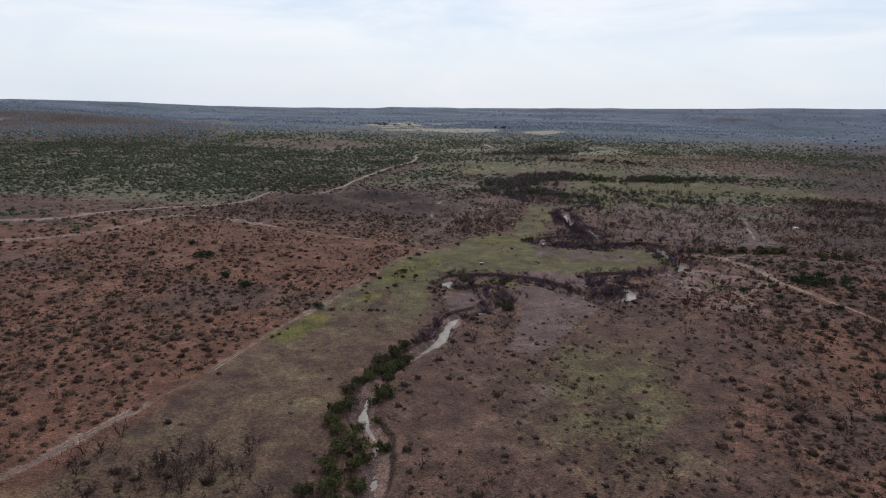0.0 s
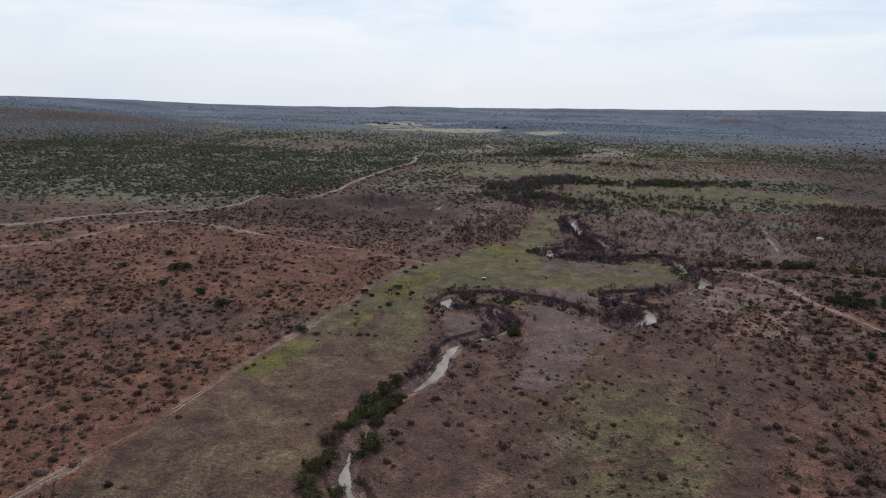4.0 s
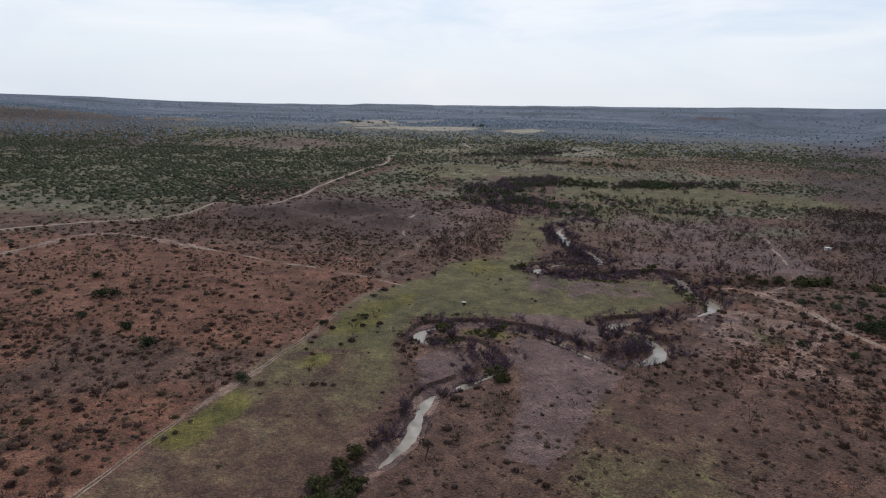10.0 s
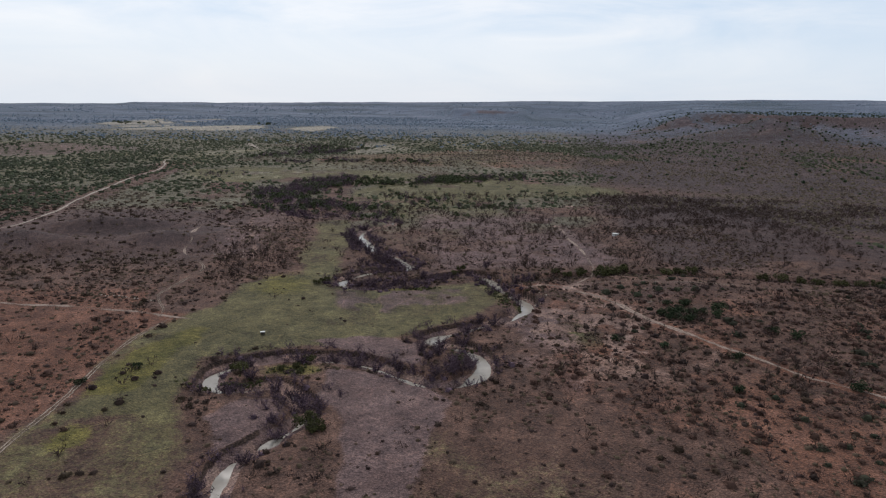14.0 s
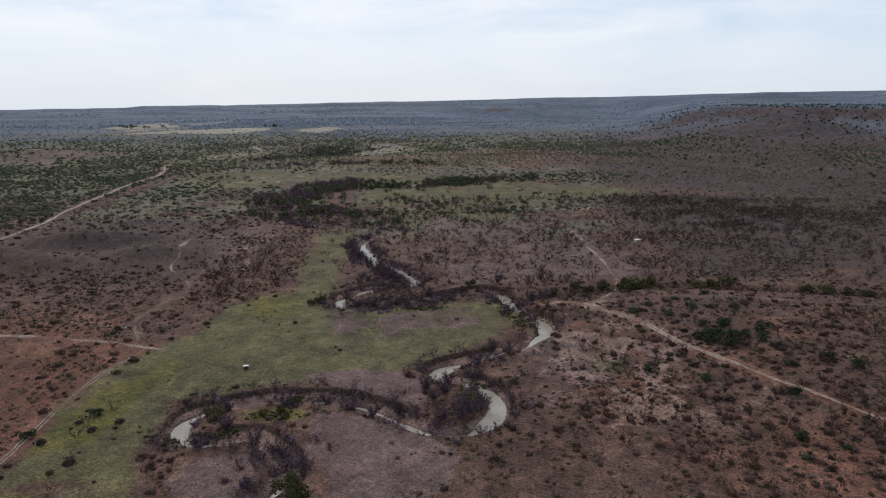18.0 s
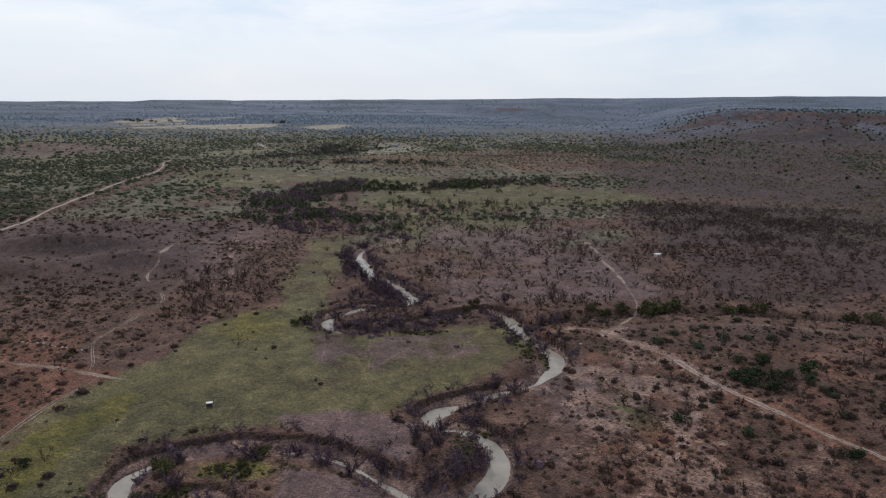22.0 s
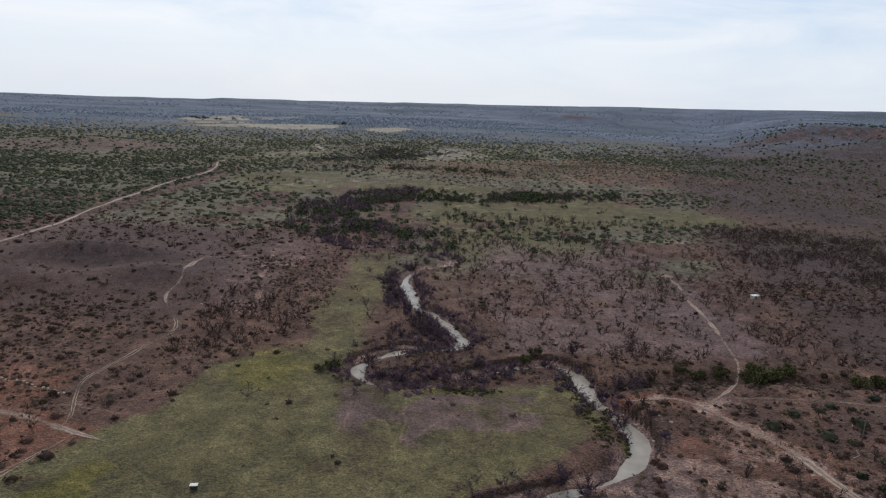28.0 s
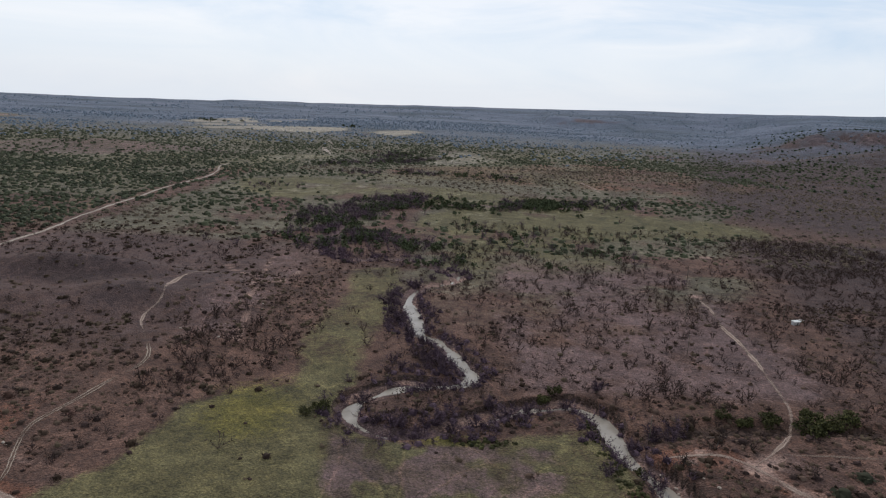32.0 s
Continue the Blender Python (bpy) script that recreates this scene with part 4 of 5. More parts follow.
def bare_tree(seed, height, stems, twigs, thick=0.09, spread=0.75, twig_w=0.05, sides=4):
    """Leafless mesquite: several leaning stems (wood) and a haze of twigs (spray)."""
    r = np.random.default_rng(seed)
    wood, spray = [], []
    for k in range(stems):
        a = 2 * math.pi * (k + r.uniform(-0.3, 0.3)) / stems
        lean = r.uniform(0.25, spread)
        h = height * r.uniform(0.65, 1.0)
        p = [np.array([0.06 * math.cos(a), 0.06 * math.sin(a), -0.35])]
        d = np.array([math.cos(a) * lean * 0.6, math.sin(a) * lean * 0.6, 1.0])
        for q in range(3):
            d = d + r.normal(size=3) * 0.22 + np.array([math.cos(a), math.sin(a), 0]) * lean * 0.25
            d[2] = max(d[2], 0.3)
            p.append(p[-1] + d / np.linalg.norm(d) * h * 0.38)
        wood.append(tube(p, [thick, thick * 0.75, thick * 0.5, thick * 0.2], sides))
        for q in range(twigs // stems):
            t = r.uniform(0.25, 1.0) * 2.999
            i = int(t)
            base = p[i] * (1 - t + i) + p[i + 1] * (t - i)
            out = r.normal(size=3) + np.array([math.cos(a), math.sin(a), 0.8]) * 0.6
            spray.append(sliver(base, out, height * r.uniform(0.18, 0.42), twig_w * r.uniform(0.6, 1.3), r))
    return wood, joined(spray)


def leafy_tree(seed, height, radius, leaves, leaf_size, clumps=9, stems=4, low=0.15):
    r = np.random.default_rng(seed)
    centres = []
    for k in range(clumps):
        a = r.uniform(0, 2 * math.pi)
        q = radius * math.sqrt(r.uniform(0.02, 0.75))
        zc = height * r.uniform(low + 0.2, 0.82) * (1 - 0.25 * q / radius)
        centres.append((np.array([q * math.cos(a), q * math.sin(a), zc]), radius * r.uniform(0.28, 0.5)))
    wood = []
    for k in range(stems):
        c = centres[k % clumps][0]
        m = c * 0.5 + np.array([0, 0, -0.1]) + r.normal(size=3) * 0.12
        wood.append(tube([(0.1 * math.cos(k), 0.1 * math.sin(k), -0.4), m, c], [0.13 * height / 4, 0.09 * height / 4, 0.03], 5))
    crown = []
    for k in range(leaves):
        c, q = centres[r.integers(clumps)]
        d = r.normal(size=3)
        d /= np.linalg.norm(d)
        d[2] = d[2] * 0.8
        p = c + d * q * r.uniform(0.55, 1.12)
        p[2] = max(p[2], 0.05)
        crown.append(leaf(p, leaf_size * r.uniform(0.6, 1.3), r))
    return wood, joined(crown)


def low_shrub(seed, height, radius, pieces, size, up=0.7, core=0.8, rings=((1.0, 0.0), (0.92, 0.5), (0.5, 0.92))):
    """A low shrub: an uneven solid heart and tilted leaf sprays that break its outline."""
    r = np.random.default_rng(seed)
    vs, fs = [], []
    for ring, (q, z) in enumerate(rings):
        for k in range(6):
            a, j = math.pi / 3 * (k + 0.5 * ring), core * radius * q * r.uniform(0.72, 1.2)
            vs.append((j * math.cos(a), j * math.sin(a), height * core * z * r.uniform(0.75, 1.15) - (0.25 if ring == 0 else 0)))
    vs.append((0.2 * radius * r.normal(), 0.2 * radius * r.normal(), height * core * r.uniform(0.95, 1.15)))
    last = 6 * (len(rings) - 1)
    for ring in range(0, last, 6):
        fs += [(ring + k, ring + (k + 1) % 6, ring + 6 + (k + 1) % 6, ring + 6 + k) for k in range(6)]
    fs += [(last + k, last + (k + 1) % 6, last + 6) for k in range(6)]
    out = [(vs, fs)]
    for k in range(pieces):
        a, q = r.uniform(0, 2 * math.pi), radius * math.sqrt(r.uniform(0.15, 1))
        z = height * r.uniform(0.3, 1.1) * (1 - 0.55 * (q / radius) ** 2)
        out.append(leaf((q * math.cos(a), q * math.sin(a), z), size * r.uniform(0.6, 1.4), r, up))
    return joined(out)


def plant_thing(name, wood, crown, m_wood, m_crown, label, category, group):
    top = new(name)
    tagged(top, label, category, group)
    for stem in wood:
        new("stem", mesh_of("stem", *stem, m_wood, True)).parent = top
    new("crown", mesh_of("crown", *crown, m_crown)).parent = top
    return top


def field_of(name, templates, xs, ys, scales, mat, label, category, sink=0.05, stretch=(0.8, 1.25), seed=1):
    """Many plants joined into one mesh."""
    r = np.random.default_rng(seed)
    zs = ground_z(xs, ys)
    pick = r.integers(0, len(templates), len(xs))
    ang = r.uniform(0, 2 * math.pi, len(xs))
    tall = r.uniform(*stretch, len(xs))
    cos, faces, base = [], [], 0
    for k, (v, f) in enumerate(templates):
        w = np.where(pick == k)[0]
        if not len(w):
            continue
        c, s = np.cos(ang[w])[:, None], np.sin(ang[w])[:, None]
        sc = scales[w][:, None]
        x = (v[:, 0] * c - v[:, 1] * s) * sc + xs[w][:, None]
        y = (v[:, 0] * s + v[:, 1] * c) * sc + ys[w][:, None]
        z = v[:, 2] * sc * tall[w][:, None] + zs[w][:, None] - sink
        cos.append(np.stack([x, y, z], -1).reshape(-1, 3))
        faces.append((f[None] + (np.arange(len(w)) * len(v))[:, None, None]).reshape(-1, 3) + base)
        base += len(w) * len(v)
    co, tr = np.concatenate(cos).astype(np.float32), np.concatenate(faces).astype(np.int32)
    me = bpy.data.meshes.new(name)
    me.vertices.add(len(co))
    me.vertices.foreach_set("co", co.ravel())
    me.loops.add(tr.size)
    me.loops.foreach_set("vertex_index", tr.ravel())
    me.polygons.add(len(tr))
    me.polygons.foreach_set("loop_start", np.arange(0, tr.size, 3, dtype=np.int32))
    me.update(calc_edges=True)
    me.materials.append(mat)
    return tagged(new(name, me), label, category, kind="stuff")


def scatter(x0, x1, y0, y1, cell, density, seed):
    """Jittered places kept by a density from 0 to 1."""
    r = np.random.default_rng(seed)
    xx, yy = np.meshgrid(np.arange(x0, x1, cell), np.arange(y0, y1, cell))
    xx = (xx + r.uniform(0, cell, xx.shape)).ravel()
    yy = (yy + r.uniform(0, cell, yy.shape)).ravel()
    k = r.uniform(size=xx.shape) < density(xx, yy)
    return xx[k], yy[k]


ALL_TRACKS = (T_RISE, T_WEST, T_RED, T_FAR, T_HILL, T_EAST, T_FORD, T_WASH)


def off_tracks(x, y, gap=3.0):
    keep = np.ones(np.shape(x), bool)
    for t in ALL_TRACKS:
        keep &= line_distance(x, y, t) > gap
    return keep


def open_ground(x, y):
    """1 where grass keeps the brush out."""
    return np.maximum.reduce([inside(x, y, A_STRIP, 4, 4), inside(x, y, A_WEED, 3, 3), inside(x, y, A_WEED2, 3, 3), inside(x, y, A_WEED3, 3, 2), inside(x, y, A_WEED4, 3, 3),
                              bell(x, y, -8, 200, 56, 100) * 0.97, bell(x, y, 22, 240, 52, 90) * 0.93, inside(x, y, A_LOOP, 3, 3)])


def brush_density(x, y):
    clump = fbm(x, y, 42, 101)
    d = 0.26 + 0.62 * sstep(0.42, 0.60, clump)
    d = np.where(x < -118, 0.36 + 0.3 * sstep(0.42, 0.6, clump), d)
    d = d + 0.35 * np.maximum(sstep(60, 120, x) * sstep(430, 330, y), sstep(-130, -170, x) * sstep(330, 240, y))
    d = np.maximum(d, 0.9 * bell(x, y, -100, 128, 24, 18)) * (1 - 0.5 * bell(x, y, -70, 150, 14, 40))
    red_bare = np.maximum(bell(x, y, -160, 395, 60, 45), 0.8 * bell(x, y, -235, 420, 110, 60))
    d = d * (1 - 0.5 * bell(x, y, 75, 388, 26, 40))
    d = d * (1 - 0.88 * red_bare) * (1 - 0.985 * open_ground(x, y) * (1 - np.maximum(bell(x, y, -100, 122, 26, 20), 0.3 * bell(x, y, -102, 345, 14, 55))))
    d = d * (1 - 0.35 * bell(x, y, 60, 545, 55, 50)) * (1 - (0.9 - 0.5 * sstep(850, 780, y)) * inside(x, y, A_MEADOW, 15, 15))
    d = d * (1 - 0.93 * sstep(0.15, 0.6, bell(x, y, -215, 580, 105, 58))) * (1 - 0.3 * bell(x, y, -190, 680, 140, 120))
    d = d * (0.85 + 0.15 * np.maximum(sstep(-100, -140, x), sstep(470, 430, y)))
    d = np.maximum(d, 0.8 * inside(x, y, A_DARK_FLAT, 30, 60) * sstep(0.40, 0.55, clump))
    return np.clip(d, 0, 1) * (line_distance(x, y, CREEK) > 6) * off_tracks(x, y)


def in_view(x, y, edge=6):
    az = np.degrees(np.arctan2(x, y + 40))
    return (az > -50 - edge) & (az < 44 + edge)


# bare mesquites, the nearer ones things of their own
BARE = [bare_tree(200 + k, 3.2 + 0.4 * k, 4 + k % 3, 110, 0.10, 1.0, 0.07) for k in range(6)]
BARE_LIGHT = [to_tris(*whole(bare_tree(300 + k, 3.2, 5, 33, 0.08, 1.1, 0.14, 3))) for k in range(6)]
SHRUB = [to_tris(*low_shrub(400 + k, 1.15 + 0.1 * (k % 3), 1.7, 14, 0.56)) for k in range(8)]
SHRUB_FAR = [to_tris(*low_shrub(420 + k, 1.5, 2.2, 3, 1.2, 0.9, 0.9, ((1.0, 0.0), (0.72, 0.72)))) for k in range(6)]
SHRUB_TINY = [to_tris(*low_shrub(430 + k, 1.6, 2.6, 1, 1.4, 1.0, 0.9, ((1.0, 0.0), (0.7, 0.75)))) for k in range(6)]

bx, by = scatter(-360, 330, 118, 720, 5.2, lambda x, y: 0.62 * brush_density(x, y) * (1 - 0.6 * sstep(-110, -130, x) * sstep(520, 460, y)), 11)
k = in_view(bx, by)
bx, by = bx[k], by[k]
size = (0.55 + 0.75 * rng.uniform(size=len(bx)) ** 1.5) * (1 - 0.12 * sstep(450, 520, by) * (bx > -100))
stand = (by > 330) & (by < 470) & (bx > 60) & (bx < 150)
tree_k = np.where(stand)[0][:230]
rest = np.setdiff1d(np.arange(len(bx)), tree_k)
first = [plant_thing("mesquite", w, s, M_BARK, M_TWIG, "leafless multi-stemmed mesquite on reddish ground", "tree", "mesquites on the creek terrace") for w, s in BARE]
for i, q in enumerate(tree_k):
    m = pose(bx[q], by[q], float(ground_z(bx[q], by[q])), 0, 0, 360 * rng.uniform()) @ Matrix.Scale(float(size[q]) * 1.05, 4)
    if i < len(first):
        first[i].matrix_basis = m
    else:
        copy_thing(first[i % 6], m)
field_of("bare_mesquite_brush", BARE_LIGHT, bx[rest], by[rest], size[rest] * 1.15, M_TWIG, "leafless dark mesquite brush scattered over dry grass", "brush")
sx, sy = scatter(-400, 360, 112, 760, 4.4, lambda x, y: 0.8 * brush_density(x, y) * (1 - 0.7 * sstep(470, 495, y) * sstep(-70, -20, x) * sstep(200, 150, x)) + 0.003, 13)
k = in_view(sx, sy)
sx, sy = sx[k], sy[k]
size = (0.40 + 0.95 * rng.uniform(size=len(sx)) ** 1.7) * (1 + 0.02 * sstep(-110, -130, sx) * sstep(520, 460, sy)) * (1 - 0.4 * sstep(450, 520, sy) * (sx > -100))
far_half = (sy > 470) & ~((sx > 150) & (sy < 800))
far_half |= rng.uniform(size=len(sx)) < np.where(sx < -118, 0.65, 0.25)
reddish = ((sx < -112) & (sy < 480)) | ((sx > 40) & (sy < 430))
reddish &= rng.uniform(size=len(sx)) < 0.7
field_of("reddish_scrub", SHRUB, sx[reddish], sy[reddish], size[reddish], M_REDSCRUB, "low reddish-brown leafless scrub on red soil", "scrub", seed=32)
sx, sy, size, far_half = sx[~reddish], sy[~reddish], size[~reddish], far_half[~reddish]
field_of("low_scrub", SHRUB, sx[~far_half], sy[~far_half], size[~far_half], M_TWIG, "low dark scrub on red and brown soil", "scrub", seed=2)
field_of("olive_scrub", SHRUB, sx[far_half], sy[far_half], size[far_half], M_OLIVE, "low olive-brown scrub over dry slopes", "scrub", seed=22)

BARE_TALL = [to_tris(*whole(bare_tree(320 + k, 4.2, 4 + k % 3, 40, 0.10, 0.72, 0.13, 3))) for k in range(6)]
ox, oy = scatter(-130, 330, 462, 840, 4.2, lambda x, y: np.maximum.reduce([(0.035 + 0.25 * sstep(0.42, 0.58, fbm(x, y, 30, 163))) * (x > -15) * (y > 482), 0.6 * inside(x, y, A_TWIGGY, 4, 8) * sstep(0.3, 0.5, fbm(x, y, 12, 164)), 0.05 * inside(x, y, A_STRIP, 4, 4) * (y > 490)]) * off_tracks(x, y) * (line_distance(x, y, CREEK) > 8), 47)
cx, cy = scatter(-130, -50, 112, 165, 3.4, lambda x, y: 0.6 * bell(x, y, -95, 139, 24, 13) * off_tracks(x, y, 2), 51)
ox, oy = np.concatenate([ox, cx]), np.concatenate([oy, cy])
field_of("upright_mesquites", BARE_TALL, ox, oy, 0.6 + 0.75 * rng.uniform(size=len(ox)) ** 1.4, M_TWIG, "small upright leafless trees on the brown terraces", "trees", seed=33)
TUFT = [to_tris(*low_shrub(460 + q, 0.55, 0.75, 3, 0.45, 0.7, 0.85, ((1.0, 0.0), (0.75, 0.7)))) for q in range(6)]


def tussock_density(x, y):
    """Small brown tussocks and weeds between the bushes, thickest on the south-east flat."""
    d = 0.18 + 0.6 * sstep(0.34, 0.60, fbm(x, y, 24, 161)) + 0.25 * sstep(30, 80, x) * sstep(400, 320, y)
    d = d * (1 - 0.8 * sstep(0.15, 0.6, bell(x, y, -215, 580, 105, 58)))
    d = d * (1 - 0.75 * sstep(470, 495, y) * sstep(-70, -20, x) * sstep(200, 150, x))
    return np.clip(d * (1 - 0.985 * open_ground(x, y) * (1 - 0.75 * bell(x, y, 25, 215, 60, 90))), 0, 0.92) * (line_distance(x, y, CREEK) > 6.5) * off_tracks(x, y, 2.2)


ux, uy = scatter(-330, 250, 112, 620, 2.5, tussock_density, 37)
k = in_view(ux, uy, 2)
ux, uy = ux[k], uy[k]
dark = rng.uniform(size=len(ux)) < 0.22
usize = (0.55 + 1.35 * rng.uniform(size=len(ux)) ** 2.2) * (1 + 0.25 * sstep(350, 560, uy))
field_of("dry_tussocks", TUFT, ux[dark], uy[dark], usize[dark], M_TWIG, "small dark dry weeds between the bushes", "weeds", seed=12)
field_of("brown_tussocks", TUFT, ux[~dark], uy[~dark], usize[~dark], M_STRAW, "brown tussock grass and low weeds on bare soil", "weeds", seed=42)


def mid_density(x, y):
    c = fbm(x, y, 90, 111)
    d = 0.42 + 0.55 * sstep(0.38, 0.6, c)
    d = d * (1 - 0.9 * inside(x, y, A_MEADOW, 20, 20)) * (1 - 0.8 * inside(x, y, A_TAN, 20, 20)) * (1 - 0.8 * inside(x, y, A_TAN2, 20, 20)) * (1 - 0.9 * bell(x, y, 0, 860, 120, 130))
    d = d * (1 - 0.9 * bell(x, y, -230, 575, 80, 45)) * (1 - 0.3 * bell(x, y, 60, 1000, 220, 120))
    d = np.maximum(d, 0.5 * sstep(-285, -300, x + 0.02 * (y - 700)) * sstep(540, 620, y) * sstep(1150, 1060, y) * (0.25 + 0.75 * sstep(0.38, 0.52, c)))
    d = np.maximum(d, 0.9 * inside(x, y, A_DARK_FLAT, 30, 60) * sstep(0.3, 0.5, c))
    d = np.maximum(d, 0.9 * sstep(230, 330, x) * sstep(740, 800, y + 0.1 * x) * sstep(1150, 1000, y - 0.2 * x) * sstep(0.3, 0.5, c))
    d = np.maximum(d, 0.3 * sstep(850, 790, y) * (np.abs(x - 90) < 140)) * (1 - 0.6 * inside(x, y, A_MOUNDS, 20, 30))
    near = (x > -360) & (x < 330) & (y < 720)
    return d * ~near * off_tracks(x, y, 5) * sstep(2050, 1250, np.hypot(x, y - 150)) * (1 - 0.2 * sstep(16, 24, np.degrees(np.arctan2(x, y - 150))) * sstep(1000, 1200, np.hypot(x, y - 150)))


mx, my = scatter(-1700, 1700, 380, 2100, 7.0, mid_density, 17)
k = in_view(mx, my)
mx, my = mx[k], my[k]
greenish = fbm(mx, my, 200, 121) + 0.36 * (mx < -290 - 0.02 * (my - 700)) * (my > 540) + 0.30 * sstep(930, 1250, np.hypot(mx, my - 150)) - 0.3 * sstep(16, 26, np.degrees(np.arctan2(mx, my - 150))) * sstep(800, 1000, my + 0.3 * mx) + 0.2 * (mx > 330) * (my < 900) - 0.45 * bell(mx, my, 190, 1280, 270, 150) - 0.5 * inside(mx, my, A_DARK_FLAT, 50, 40) - 0.45 * sstep(-30, -38, np.degrees(np.arctan2(mx, my - 150))) * sstep(1050, 1300, np.hypot(mx, my - 150))
g = greenish > 0.52
field_of("green_brush", SHRUB_FAR, mx[g], my[g], 0.6 + 1.3 * rng.uniform(size=g.sum()) ** 1.6, M_SCRUB, "grey-green brush covering the valley floor", "brush", seed=3)
field_of("brown_brush", SHRUB_FAR, mx[~g], my[~g], 0.5 + 0.9 * rng.uniform(size=(~g).sum()) ** 1.5, M_MIDTWIG, "brown leafless brush on the valley floor", "brush", seed=4)
lx, ly = scatter(-1100, -270, 540, 1240, 5.2, lambda x, y: sstep(-285, -300, x + 0.02 * (y - 700)) * sstep(540, 620, y) * sstep(1220, 1120, y) * (0.08 + 0.62 * sstep(0.42, 0.56, fbm(x, y, 34, 165))) * off_tracks(x, y, 5), 49)
k = in_view(lx, ly)
lx, ly = lx[k], ly[k]
field_of("valley_brush", SHRUB_FAR, lx, ly, 0.7 + 1.0 * rng.uniform(size=len(lx)) ** 1.6, M_VALLEY, "dense dark green brush on the valley floor", "brush", seed=34)
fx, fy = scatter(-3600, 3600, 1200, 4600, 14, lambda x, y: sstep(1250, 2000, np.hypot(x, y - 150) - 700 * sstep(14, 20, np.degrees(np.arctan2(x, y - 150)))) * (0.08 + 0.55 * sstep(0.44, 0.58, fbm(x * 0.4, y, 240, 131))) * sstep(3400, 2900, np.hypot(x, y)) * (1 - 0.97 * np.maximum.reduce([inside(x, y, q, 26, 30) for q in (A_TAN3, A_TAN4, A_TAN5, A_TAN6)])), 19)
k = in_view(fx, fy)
field_of("far_brush", SHRUB_TINY, fx[k], fy[k], rng.uniform(0.9, 2.0, k.sum()), M_HAZESCRUB, "distant dark brush on the plain and slopes, tinted with painted haze", "brush", seed=5)
jx, jy = scatter(250, 2400, 600, 2500, 26, lambda x, y: (0.28 + 0.62 * sstep(1500, 1900, np.hypot(x, y - 150))) * sstep(15, 26, np.degrees(np.arctan2(x, y - 150))) * sstep(900, 1500, np.hypot(x, y)) * (0.3 + sstep(0.45, 0.6, fbm(x, y, 130, 191))), 23)
k = in_view(jx, jy)
JUN = [to_tris(*low_shrub(440 + q, 3.4, 2.4, 16, 1.1)) for q in range(4)]
field_of("juniper_slope", JUN, jx[k], jy[k], rng.uniform(0.7, 1.5, k.sum()), M_JUNIPER, "dark junipers dotted over the mesa slopes", "juniper", seed=6)

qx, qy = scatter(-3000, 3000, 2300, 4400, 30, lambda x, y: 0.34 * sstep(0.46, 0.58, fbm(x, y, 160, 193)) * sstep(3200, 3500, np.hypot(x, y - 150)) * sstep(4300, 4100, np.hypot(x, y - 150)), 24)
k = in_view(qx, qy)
field_of("scarp_junipers", SHRUB_TINY, qx[k], qy[k], rng.uniform(1.4, 3.0, k.sum()), M_HAZESCRUB, "distant junipers on the escarpment, tinted blue-grey with painted haze", "juniper", seed=14)
hx, hy = scatter(150, 560, 495, 840, 5.0, lambda x, y: inside(x, y, A_DARK_FLAT, 30, 60) * sstep(0.44, 0.56, fbm(x, y, 34, 195)) * off_tracks(x, y), 25)
k = in_view(hx, hy)
field_of("dark_thicket", BARE_LIGHT, hx[k], hy[k], rng.uniform(0.8, 1.5, k.sum()), M_TWIG, "dense dark leafless thicket on the dark eastern flat", "thicket", seed=15)

# mauve leafless thickets that line the creek
THICKET = [to_tris(*whole(bare_tree(500 + k, 3.4, 7, 98, 0.06, 0.8, 0.09, 3))) for k in range(5)]


def thicket_density(x, y):
    d = line_distance(x, y, CREEK)
    belt = sstep(2.0, 3.4, d) * sstep(9.0, 5.8, d)
    c = fbm(x, y, 26, 141)
    core = np.maximum.reduce([bell(x, y, 22, 352, 14, 10), bell(x, y, -4, 462, 40, 10), bell(x, y, -8, 512, 14, 22), bell(x, y, -30, 560, 16, 40), bell(x, y, -44, 325, 12, 14), 0.8 * bell(x, y, 30, 392, 22, 8), 0.35 * bell(x, y, -20, 366, 44, 8)])
    return np.clip(belt * (0.04 + (0.4 + 0.35 * sstep(430, 455, y)) * sstep(0.46, 0.58, c)) + core * 0.75 * (d > 2.6 + 2.2 * (y > 480)) * (d < 14), 0, 0.85) * sstep(215, 260, y)


tx, ty = scatter(-110, 120, 110, 700, 2.6, thicket_density, 29)
field_of("creek_thicket", THICKET, tx, ty, rng.uniform(0.4, 1.15, len(tx)), M_MAUVE, "mauve leafless thicket lining the creek", "thicket", seed=7)
mass = rng.uniform(size=len(tx)) < 0.12 + 0.4 * sstep(430, 455, ty)
field_of("purple_brush", SHRUB, tx[mass] + 0.6, ty[mass] - 0.4, rng.uniform(0.6, 1.25, mass.sum()), M_MAUVE, "rounded purple-grey leafless brush in the creek bed", "brush", seed=27)
dx, dy = scatter(96, 350, 230, 470, 8.0, lambda x, y: (0.03 + 0.34 * sstep(0.46, 0.6, fbm(x, y, 40, 199)) + 0.5 * bell(x, y, 134, 387, 18, 14)) * off_tracks(x, y, 4), 45)
k = in_view(dx, dy)
field_of("dark_green_scrub", SHRUB, dx[k], dy[k], 0.9 + 1.2 * rng.uniform(size=k.sum()) ** 1.5, M_DARKSCRUB, "large dark green shrubs on the reddish slope", "scrub", seed=28)
